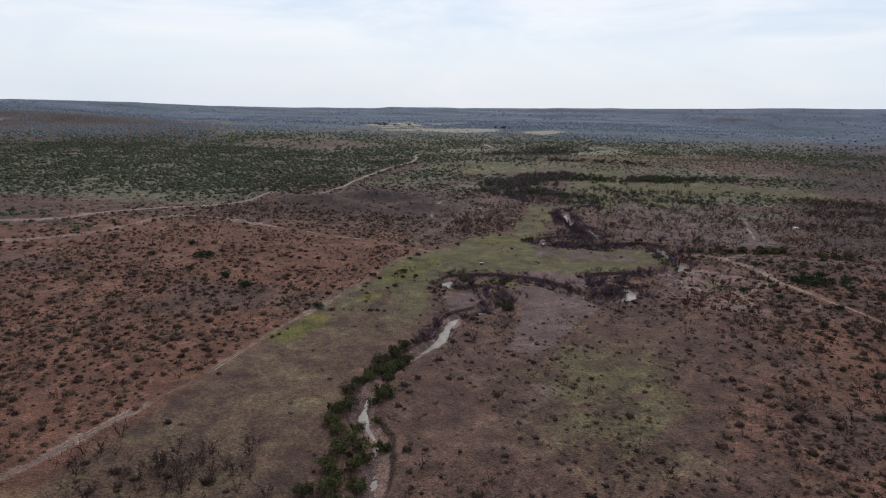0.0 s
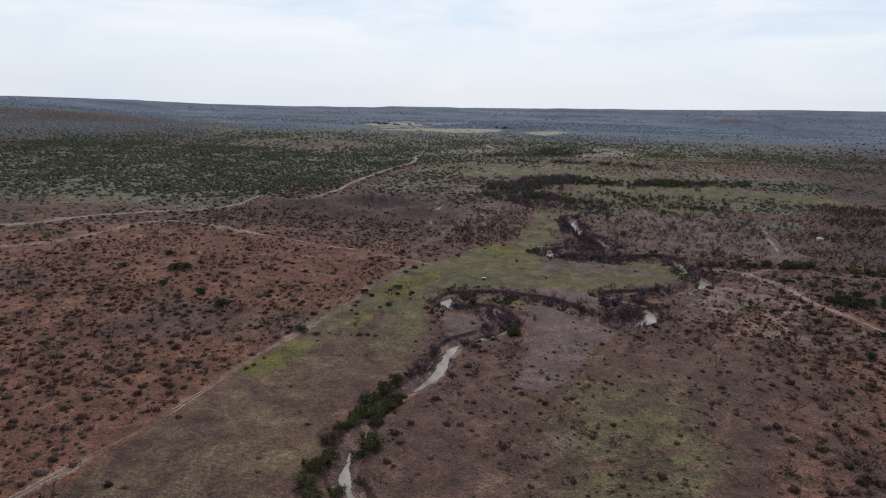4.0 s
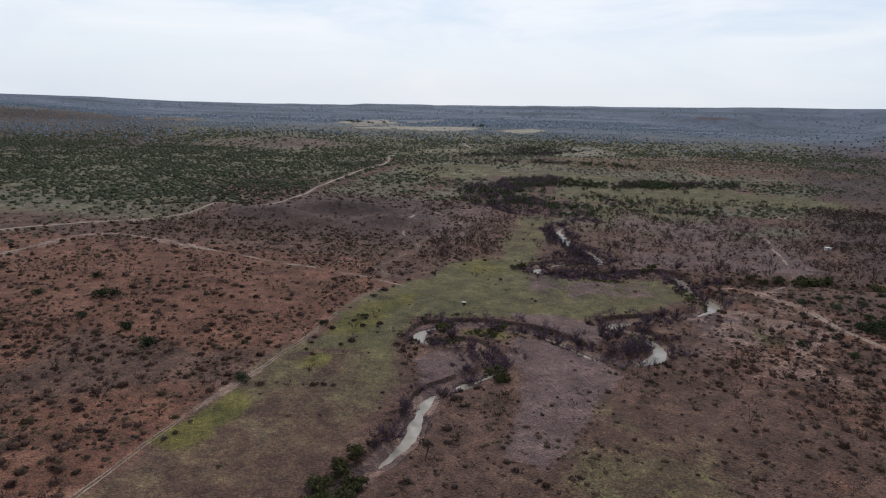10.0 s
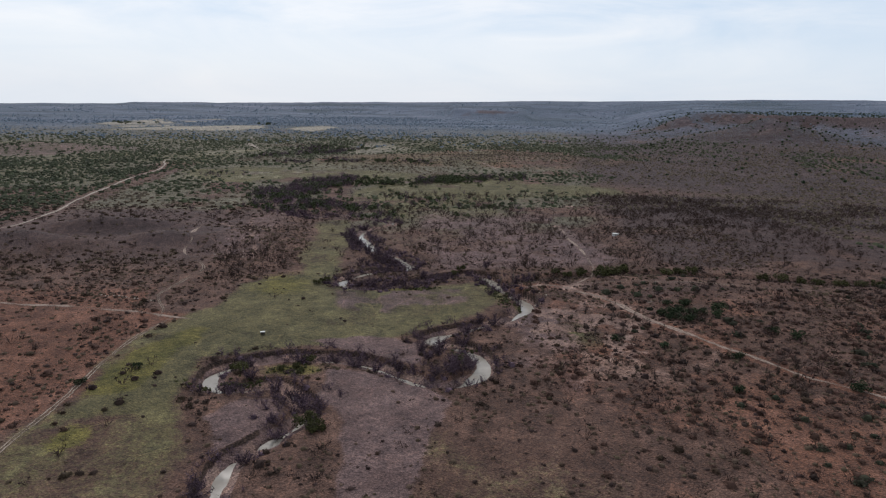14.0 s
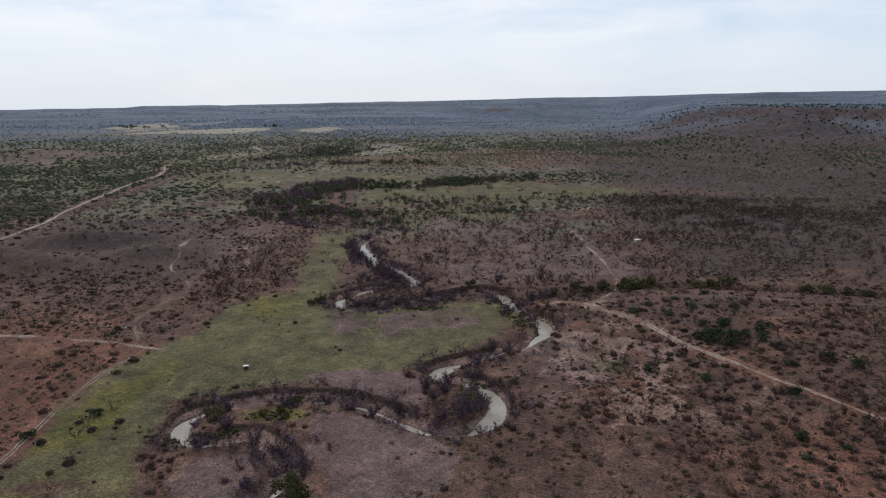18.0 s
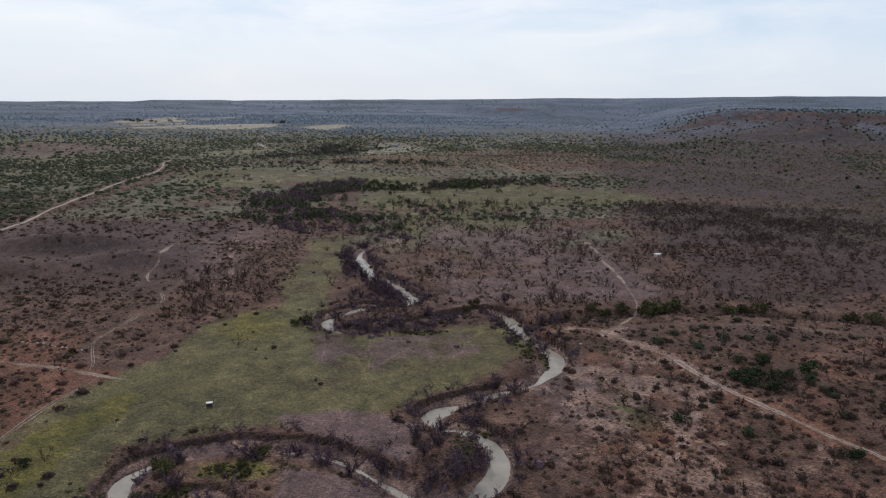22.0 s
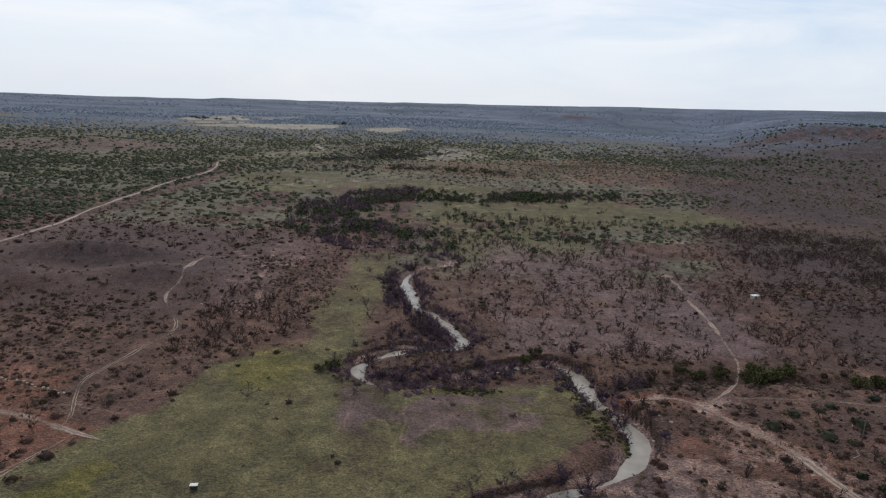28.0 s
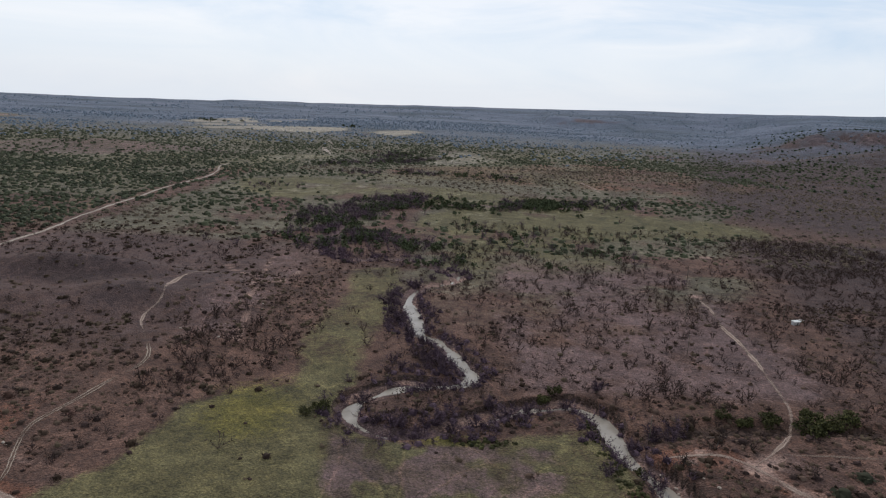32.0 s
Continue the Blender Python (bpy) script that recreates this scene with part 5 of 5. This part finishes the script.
wx, wy = scatter(-260, 260, 650, 1520, 4.4, lambda x, y: (0.07 + 0.88 * sstep(0.40, 0.54, fbm(x, y, 26, 151))) * np.maximum.reduce([inside(x, y, [(-139, 754), (-143, 864), (-102, 939), (-47, 990), (-20, 953), (67, 985), (145, 982), (124, 957), (50, 918), (-39, 892), (-78, 853), (-75, 770), (-47, 716), (-42, 679), (-68, 660), (-95, 674)], 8, 12),
                                                                         0.7 * inside(x, y, [(-62, 690), (-40, 650), (-2, 655), (6, 690), (-20, 720), (-50, 760), (-70, 760)], 8, 12), 0.18 * bell(x, y, -20, 740, 90, 110),
                                                                         0.6 * inside(x, y, [(-180, 1135), (-40, 1150), (70, 1140), (70, 1175), (-40, 1185), (-180, 1165)], 10, 20), 0.55 * inside(x, y, [(-222, 1200), (-90, 1330), (-20, 1420), (-60, 1450), (-120, 1370), (-225, 1240)], 12, 20),
                                                                         0.6 * bell(x, y, -128, 1450, 30, 60), 0.6 * bell(x, y, -215, 996, 22, 14)]), 31)
ex, ey = scatter(-40, 200, 885, 1000, 6.0, lambda x, y: (0.3 + 0.5 * sstep(0.4, 0.6, fbm(x, y, 20, 197))) * inside(x, y, [(-30, 894), (40, 898), (100, 922), (160, 958), (195, 985), (150, 996), (80, 974), (20, 948), (-30, 945)], 8, 14), 43)
wx, wy = np.concatenate([wx, ex]), np.concatenate([wy, ey])
WOOD = [to_tris(*whole(bare_tree(520 + k, 6.0, 6, 60, 0.12, 0.6, 0.15, 3))) for k in range(4)]
g = rng.uniform(size=len(wx)) < 0.15 + 0.5 * sstep(0.42, 0.56, fbm(wx, wy, 40, 153)) + 0.35 * (wy > 890) * (wx > -40)
field_of("creek_woods", WOOD, wx[~g], wy[~g], rng.uniform(0.5, 1.25, (~g).sum()), M_MAUVE, "dense leafless dark woodland in the creek bend", "woodland", seed=8)
LEAFY_LIGHT = [to_tris(*whole(leafy_tree(540 + k, 4.8, 2.9, 90, 1.0))) for k in range(4)]
field_of("creek_green_trees", LEAFY_LIGHT, wx[g] + 2, wy[g] + 2, rng.uniform(0.45, 1.35, g.sum()), M_GREENWOOD, "dark green trees among the leafless creek woods", "woodland", seed=9)

vx = np.concatenate([rng.normal(-805, 26, 14), rng.normal(-380, 14, 9)])
vy = np.concatenate([rng.normal(2341, 22, 14), rng.normal(2376, 24, 9)])
field_of("field_trees", LEAFY_LIGHT, vx, vy, rng.uniform(1.1, 2.2, len(vx)), M_GREENWOOD, "dark trees grouped on the pale far field", "trees", seed=29)

gx, gy = scatter(-90, 70, 320, 500, 1.1, lambda x, y: 0.85 * np.maximum.reduce([bell(x, y, *c) for c in ((8, 453, 5, 2), (17, 454, 5, 2), (47, 464, 2.5, 6), (49, 446, 2.5, 8), (51, 430, 2.5, 6), (58, 424, 2, 7), (-72, 342, 5, 3), (-58, 343, 6, 3), (-44, 352, 7, 3), (21, 360, 3, 5), (25, 374, 3, 3))]) * (line_distance(x, y, CREEK) > 1.5), 41)
field_of("bank_weeds", TUFT, gx, gy, rng.uniform(0.7, 1.6, len(gx)), M_LEAF, "bright green waterside weeds on the creek bank", "weeds", seed=16)

# green leafy trees, each a thing
LEAFY = [leafy_tree(560 + k, 3.9 + 0.4 * k, 2.9 + 0.25 * k, 1050, 0.48, 12 + k, 4, 0.05) for k in range(4)]
leafy_first = [plant_thing("willow", w, c, M_BARK, M_LEAF, "dense green leafy tree on the creek bank", "tree", "green trees along the creek") for w, c in LEAFY]
GREEN_NEAR = [(-66, 236, 1.07), (-60, 231, 1.07), (-68, 228, 1.07), (-63, 222, 0.98), (-69, 218, 0.90), (-64, 245, 0.82), (-68, 212, 0.82), (-57, 199, 0.98), (-60, 205, 0.82), (-66, 190, 0.82), (-68, 183, 0.90), (-66, 176, 0.82),
              (-54, 183, 0.57), (-52, 165, 0.82), (-47, 168, 0.74), (-57, 160, 0.90), (-50, 154, 0.82), (-57, 150, 0.82), (-46, 146, 0.82), (-52, 141, 0.90), (-58, 138, 0.82), (-44, 136, 0.82), (-50, 128, 0.90), (-40, 128, 0.82), (-46, 118, 0.82), (-34, 312, 1.07), (-30, 306, 0.82), (-62, 352, 0.82), (-66, 357, 0.57), (-38, 361, 0.74), (-47, 352, 0.49), (-42, 354, 0.49), (-40, 350, 0.49), (-60, 226, 0.82), (-61, 214, 0.74), (-70, 198, 0.74), (-60, 196, 0.66), (-62, 170, 0.74), (-58, 176, 0.66), (-49, 160, 0.74), (-53, 148, 0.74), (-48, 134, 0.82), (-44, 124, 0.82), (-40, 118, 0.74), (-36, 110, 0.74), (-66, 222, 0.82), (-57, 168, 0.66), (-70, 206, 0.57)]
GREEN_FORD = [(96, 474, 0.9), (104, 475, 1.0), (115, 470, 1.4), (122, 472, 1.2), (118, 477, 1.0), (129, 476, 1.0), (90, 477, 0.7), (153, 470, 1.0), (161, 470, 1.2), (169, 472, 1.0), (208, 463, 1.0), (217, 461, 1.2), (227, 458, 1.1), (236, 456, 1.0), (249, 454, 1.1),
              (260, 453, 1.0), (37, 490, 0.8), (33, 486, 0.7), (-40, 468, 0.8), (-44, 465, 0.6), (272, 455, 1.0), (56, 444, 0.6)]
for i, (x, y, s) in enumerate(GREEN_NEAR + GREEN_FORD):
    m = pose(x, y, float(ground_z(x, y)), 0, 0, 77 * i) @ Matrix.Scale(s, 4)
    if i < 4:
        leafy_first[i].matrix_basis = m
    else:
        copy_thing(leafy_first[i % 4], m)

# dark scrub oaks on the terrace and single bushes on the red hill
OAK = [leafy_tree(580 + k, 2.6 + 0.3 * k, 2.6, 560, 0.40, 9, 4, 0.0) for k in range(3)]
oak_first = [plant_thing("scrub_oak", w, c, M_BARK, M_JUNIPER, "low dark green scrub oak on reddish ground", "bush", "dark green bushes on the terraces") for w, c in OAK]
OAKS = [(120, 399, 1.2), (127, 401, 1.3), (121, 392, 1.0), (132, 396, 1.2), (147, 399, 1.1), (156, 371, 1.2), (164, 365, 1.1), (127, 347, 0.9), (157, 317, 1.3), (114, 321, 0.8), (88, 370, 0.8), (-100, 356, 0.8), (-227, 342, 1.3), (-172, 301, 1.2),
        (-191, 312, 1.2), (-115, 343, 0.8), (-120, 281, 0.9), (-218, 319, 1.0), (-258, 337, 0.9), (-250, 367, 0.9), (128, 411, 1.0), (135, 409, 1.2), (125, 396, 1.0), (137, 397, 1.2), (143, 392, 1.0), (126, 388, 1.1), (153, 405, 0.9), (104, 361, 0.8), (-223, 346, 0.9)]
for i, (x, y, s) in enumerate(OAKS):
    m = pose(x, y, float(ground_z(x, y)), 0, 0, 61 * i) @ Matrix.Scale(s, 4)
    if i < 3:
        oak_first[i].matrix_basis = m
    else:
        copy_thing(oak_first[i % 3], m)

# mauve saltcedars by the water, each a thing
CEDAR = [bare_tree(600 + k, 4.4 + 0.3 * k, 8, 420, 0.08, 1.0, 0.085, 4) for k in range(4)]
cedar_first = [plant_thing("saltcedar", w, c, M_BARK, M_MAUVE, "leafless mauve saltcedar beside the creek", "bush", "saltcedars along the creek") for w, c in CEDAR]
CEDARS_LOW = [(-60, 358), (-42, 360), (-20, 355), (-12, 350), (6, 366), (-40, 332), (-47, 336), (14, 371), (27, 385), (24, 377), (60, 441), (57, 460), (35, 403), (46, 440), (16, 346), (8, 357), (10, 345), (-35, 322), (-63, 336), (-57, 345), (-49, 290), (-58, 274),
              (-58, 257), (-42, 306), (-38, 330), (-36, 326), (20, 349), (17, 354), (12, 362), (40, 394), (-28, 362), (-4, 352)]
CEDARS_HIGH = [(-25, 554), (-29, 566), (-18, 536), (-12, 528), (-14, 518), (-22, 510), (-5, 512), (-3, 504), (-28, 478), (-16, 462), (-9, 456), (2, 459), (10, 464), (20, 471), (-7, 487), (27, 478), (-14, 630), (-21, 616), (-33, 577), (40, 482), (-32, 590), (-6, 520),
               (-10, 512), (-18, 504), (64, 462), (72, 466), (68, 460), (52, 492), (-30, 600), (-22, 464), (-2, 466), (14, 478)]
for i, (x, y) in enumerate(CEDARS_LOW + CEDARS_HIGH):
    m = pose(x, y, float(ground_z(x, y)), 0, 0, 83 * i) @ Matrix.Scale(0.75 + 0.45 * rng.uniform(), 4)
    if i < 4:
        cedar_first[i].matrix_basis = m
    else:
        copy_thing(cedar_first[i % 4], m)


# ---- things that people left here ----
def part(name, bm, mat, parent, label=""):
    me = bpy.data.meshes.new(name)
    bm.to_mesh(me)
    bm.free()
    me.materials.append(mat)
    ob = new(name, me)
    ob.parent = parent
    return tagged(ob, label)


def bar(a, b, w, h=None, bevel=0.0):
    """A squared timber or bar from a to b."""
    a, b = Vector(a), Vector(b)
    bm = bmesh.new()
    bmesh.ops.create_cube(bm, size=1)
    m = Matrix.Translation((a + b) / 2) @ (b - a).to_track_quat("Z", "Y").to_matrix().to_4x4() @ Matrix.Diagonal((w, h or w, (b - a).length, 1))
    bm.transform(m)
    if bevel:
        bmesh.ops.bevel(bm, geom=bm.edges[:], offset=bevel, segments=1, affect="EDGES")
    return bm


def rod(a, b, r1, r2=None, sides=10):
    a, b = Vector(a), Vector(b)
    bm = bmesh.new()
    bmesh.ops.create_cone(bm, cap_ends=True, segments=sides, radius1=r1, radius2=r2 if r2 is not None else r1, depth=(b - a).length)
    bm.transform(Matrix.Translation((a + b) / 2) @ (b - a).to_track_quat("Z", "Y").to_matrix().to_4x4())
    for f in bm.faces:
        f.smooth = len(f.verts) == 4
    return bm


def at_ground(x, y, turn=0.0):
    return pose(x, y, float(ground_z(x, y)), 0, 0, turn)


def utility_pole(x, y, tall, turn, cross=True):
    top = tagged(new("utility_pole"), "tall dark weathered wooden utility pole", "utility pole", "power line poles")
    top.matrix_basis = at_ground(x, y, turn)
    part("shaft", rod((0, 0, -0.8), (0, 0, tall), 0.17, 0.11), M_WOOD, top)
    if cross:
        arm = part("crossarm", bar((-0.9, 0.12, tall - 0.6), (0.9, 0.12, tall - 0.6), 0.10, 0.12, 0.01), M_WOOD, top)
        for s in (-0.8, 0.0, 0.8):
            part("insulator", rod((s, 0.12, tall - 0.53), (s, 0.12, tall - 0.33), 0.05, 0.035, 8), M_WHITE, arm, "pale ceramic insulator")
    else:
        part("insulator", rod((0, 0, tall), (0, 0, tall + 0.2), 0.05, 0.035, 8), M_WHITE, top, "pale ceramic insulator")
    return top


for px, py, ph, cr in ((62, 460, 9.6, False), (95, 530, 9.6, False), (109, 577, 9.6, True), (140, 672, 9.6, False), (172, 772, 9.8, True), (126, 423, 8.6, False), (160, 589, 7.5, False)):
    utility_pole(px, py, ph, -24, cr)


def field_blind():
    """Small box shelter with a pale lid roof in the pasture."""
    top = tagged(new("field_feeder"), "small box feeder with sides coloured dark as in shade and a white metal lid in the pasture", "feeder")
    top.matrix_basis = at_ground(-60.2, 389.4, 12) @ Matrix.Scale(0.8, 4)
    # body takes the dark board colour to carry the shade of its near side
    body = part("body", bar((0, 0, 0.25), (0, 0, 1.35), 2.1, 1.2, 0.03), M_DARK, top)
    part("lid", bar((0, 0.0, 1.35), (0, 0.0, 1.47), 2.5, 1.6, 0.02), M_WHITE, top, "white painted sheet metal lid")
    part("trough", bar((0, -0.72, 0.55), (0, -0.72, 0.85), 1.9, 0.25, 0.02), M_DARK, body)
    for sx_ in (-0.9, 0.9):
        for sy_ in (-0.45, 0.45):
            part("leg", bar((sx_, sy_, -0.2), (sx_, sy_, 0.3), 0.1, 0.1), M_WOOD, top)
    for sx_ in (-0.8, 0.8):
        part("skid", bar((sx_, -0.8, 0.04), (sx_, 0.8, 0.04), 0.12, 0.12), M_WOOD, top)


def pump_shed():
    top = tagged(new("pump_shed"), "small white-roofed metal pump shed among dark mesquite", "shed")
    top.matrix_basis = at_ground(163, 583, 18) @ Matrix.Scale(0.8, 4)
    for a, b in (((-1.9, -1.2), (1.9, -1.2)), ((1.9, -1.2), (1.9, 1.2)), ((1.9, 1.2), (-1.9, 1.2)), ((-1.9, 1.2), (-1.9, -1.2))):
        ax, ay, bx_, by_ = *a, *b
        bm = bmesh.new()
        bmesh.ops.create_cube(bm, size=1)
        length = math.hypot(bx_ - ax, by_ - ay)
        bm.transform(pose((ax + bx_) / 2, (ay + by_) / 2, 0.95, 0, 0, math.degrees(math.atan2(by_ - ay, bx_ - ax))) @ Matrix.Diagonal((length - 0.06, 0.05, 2.3, 1)))
        part("wall", bm, M_TIN, top)
    bm = bar((0, 0, 2.1), (0, 0, 2.2), 4.5, 3.1, 0.02)
    bm.transform(pose(0, 0, 0.05, 4, 0, 0))
    roof = part("roof", bm, M_WHITE, top, "white painted sheet metal roof")
    for k in range(7):
        r = rod((-2.1 + 0.7 * k, -1.5, 2.12), (-2.1 + 0.7 * k, 1.5, 2.33), 0.03, None, 6)
        part("rib", r, M_WHITE, roof)
    part("door", bar((0.7, -1.26, 0.85), (0.7, -1.22, 0.85), 0.9, 1.75), M_DARK, top, "dark plank door")


def water_tank():
    top = tagged(new("stock_tank"), "round galvanised stock tank beside the shed", "stock tank")
    top.matrix_basis = at_ground(168, 588)
    part("wall", rod((0, 0, -0.1), (0, 0, 0.62), 1.5, 1.5, 24), M_TIN, top)
    bm = bmesh.new()
    bmesh.ops.create_circle(bm, cap_ends=True, segments=24, radius=1.42)
    bm.transform(Matrix.Translation((0, 0, 0.626)))
    part("water_surface", bm, M_WATER, top)


field_blind()
pump_shed()
water_tank()


def stub_post(x, y, h, lean, s):
    top = tagged(new("fence_post"), "short weathered wooden fence post by the ford track", "fence post", "old fence at the ford")
    top.matrix_basis = pose(x, y, float(ground_z(x, y)), lean, lean * 0.6, 40 * s)
    part("post", rod((0, 0, -0.4), (0, 0, h), 0.11, 0.09, 8), M_WOOD, top)
    if s % 3 == 0:
        part("wire_staple", bar((0.09, 0, h * 0.8), (0.12, 0, h * 0.8), 0.03), M_TIN, top)


for k_, x_ in enumerate((101.2, 102.4, 103.6, 104.8, 106.2, 111.4, 112.6, 114.0)):
    stub_post(x_, 422.6 + 0.3 * math.sin(k_ * 2.1), 1.15 + 0.25 * math.sin(k_ * 1.7), 5 * math.sin(k_ * 3.3), k_)
for k_ in range(7):
    stub_post(96.8 + 0.75 * k_, 413.6 - 0.8 * k_, 1.0 + 0.2 * math.cos(k_ * 2.0), 6 * math.cos(k_ * 2.7), k_)

for k_ in range(5):
    stub_post(-132.6 - 0.35 * k_, 136 + 2.6 * k_, 1.3, 4 * math.sin(k_), k_)


def fallen_log(x, y, length, turn, r):
    top = tagged(new("fallen_log"), "bleached fallen tree limb lying on dry grass", "log", "fallen limbs near the ford")
    top.matrix_basis = at_ground(x, y, turn)
    part("limb", rod((-length / 2, 0, r * 0.7), (length / 2, 0.1, r * 0.8), r, r * 0.6, 8), M_STONE if r < 0.13 else M_WOOD, top)
    part("branch", rod((length * 0.1, 0.05, r * 0.8), (length * 0.36, 0.8, r + 0.5), r * 0.55, r * 0.2, 6), M_WOOD, top)


for lx, ly, ll, lt, lr in ((126, 437, 4.2, 8, 0.16), (128.5, 438.4, 3.4, -40, 0.12), (130.8, 435.6, 2.8, 62, 0.12), (118.2, 418.4, 4.6, -14, 0.15), (121.4, 416.8, 3.6, 30, 0.12), (123.0, 419.0, 3.0, 75, 0.11), (83.0, 462.5, 5.0, 12, 0.16), (86.0, 463.6, 3.2, -30, 0.11),
                           (24, 361.5, 3.5, 20, 0.13), (71, 447, 3.4, -50, 0.13)):
    fallen_log(lx, ly, ll, lt, lr)


def boulder_mesh(seed):
    bm = bmesh.new()
    bmesh.ops.create_icosphere(bm, subdivisions=2, radius=0.5)
    for v in bm.verts:
        n_ = noise.noise(v.co * 2.1 + Vector((seed * 3.7, 0, 0)))
        v.co *= 1 + 0.45 * n_
        v.co.z *= 0.62
    me = bpy.data.meshes.new("boulder")
    bm.to_mesh(me)
    bm.free()
    me.materials.append(M_STONE)
    return me


BOULDERS = [boulder_mesh(k) for k in range(4)]
brng = np.random.default_rng(91)
for k_ in range(34):
    if k_ < 14:
        x_, y_ = -146 + 2.1 * k_ + brng.normal() * 0.5, 441.5 - 0.55 * k_ + brng.normal() * 0.5
    elif k_ < 24:
        x_, y_ = 66 + brng.normal() * 5, 442 + brng.normal() * 9
    else:
        x_, y_ = -98 + brng.normal() * 7, 548 + brng.normal() * 16
    rock_ = tagged(new("boulder", BOULDERS[k_ % 4]), "pale weathered limestone boulder on bare soil", "boulder", "scattered pale boulders")
    s_ = 0.6 + 0.7 * brng.uniform()
    rock_.matrix_basis = pose(x_, y_, float(ground_z(x_, y_)) + 0.12 * s_, 0, 0, 360 * brng.uniform()) @ Matrix.Scale(s_, 4)
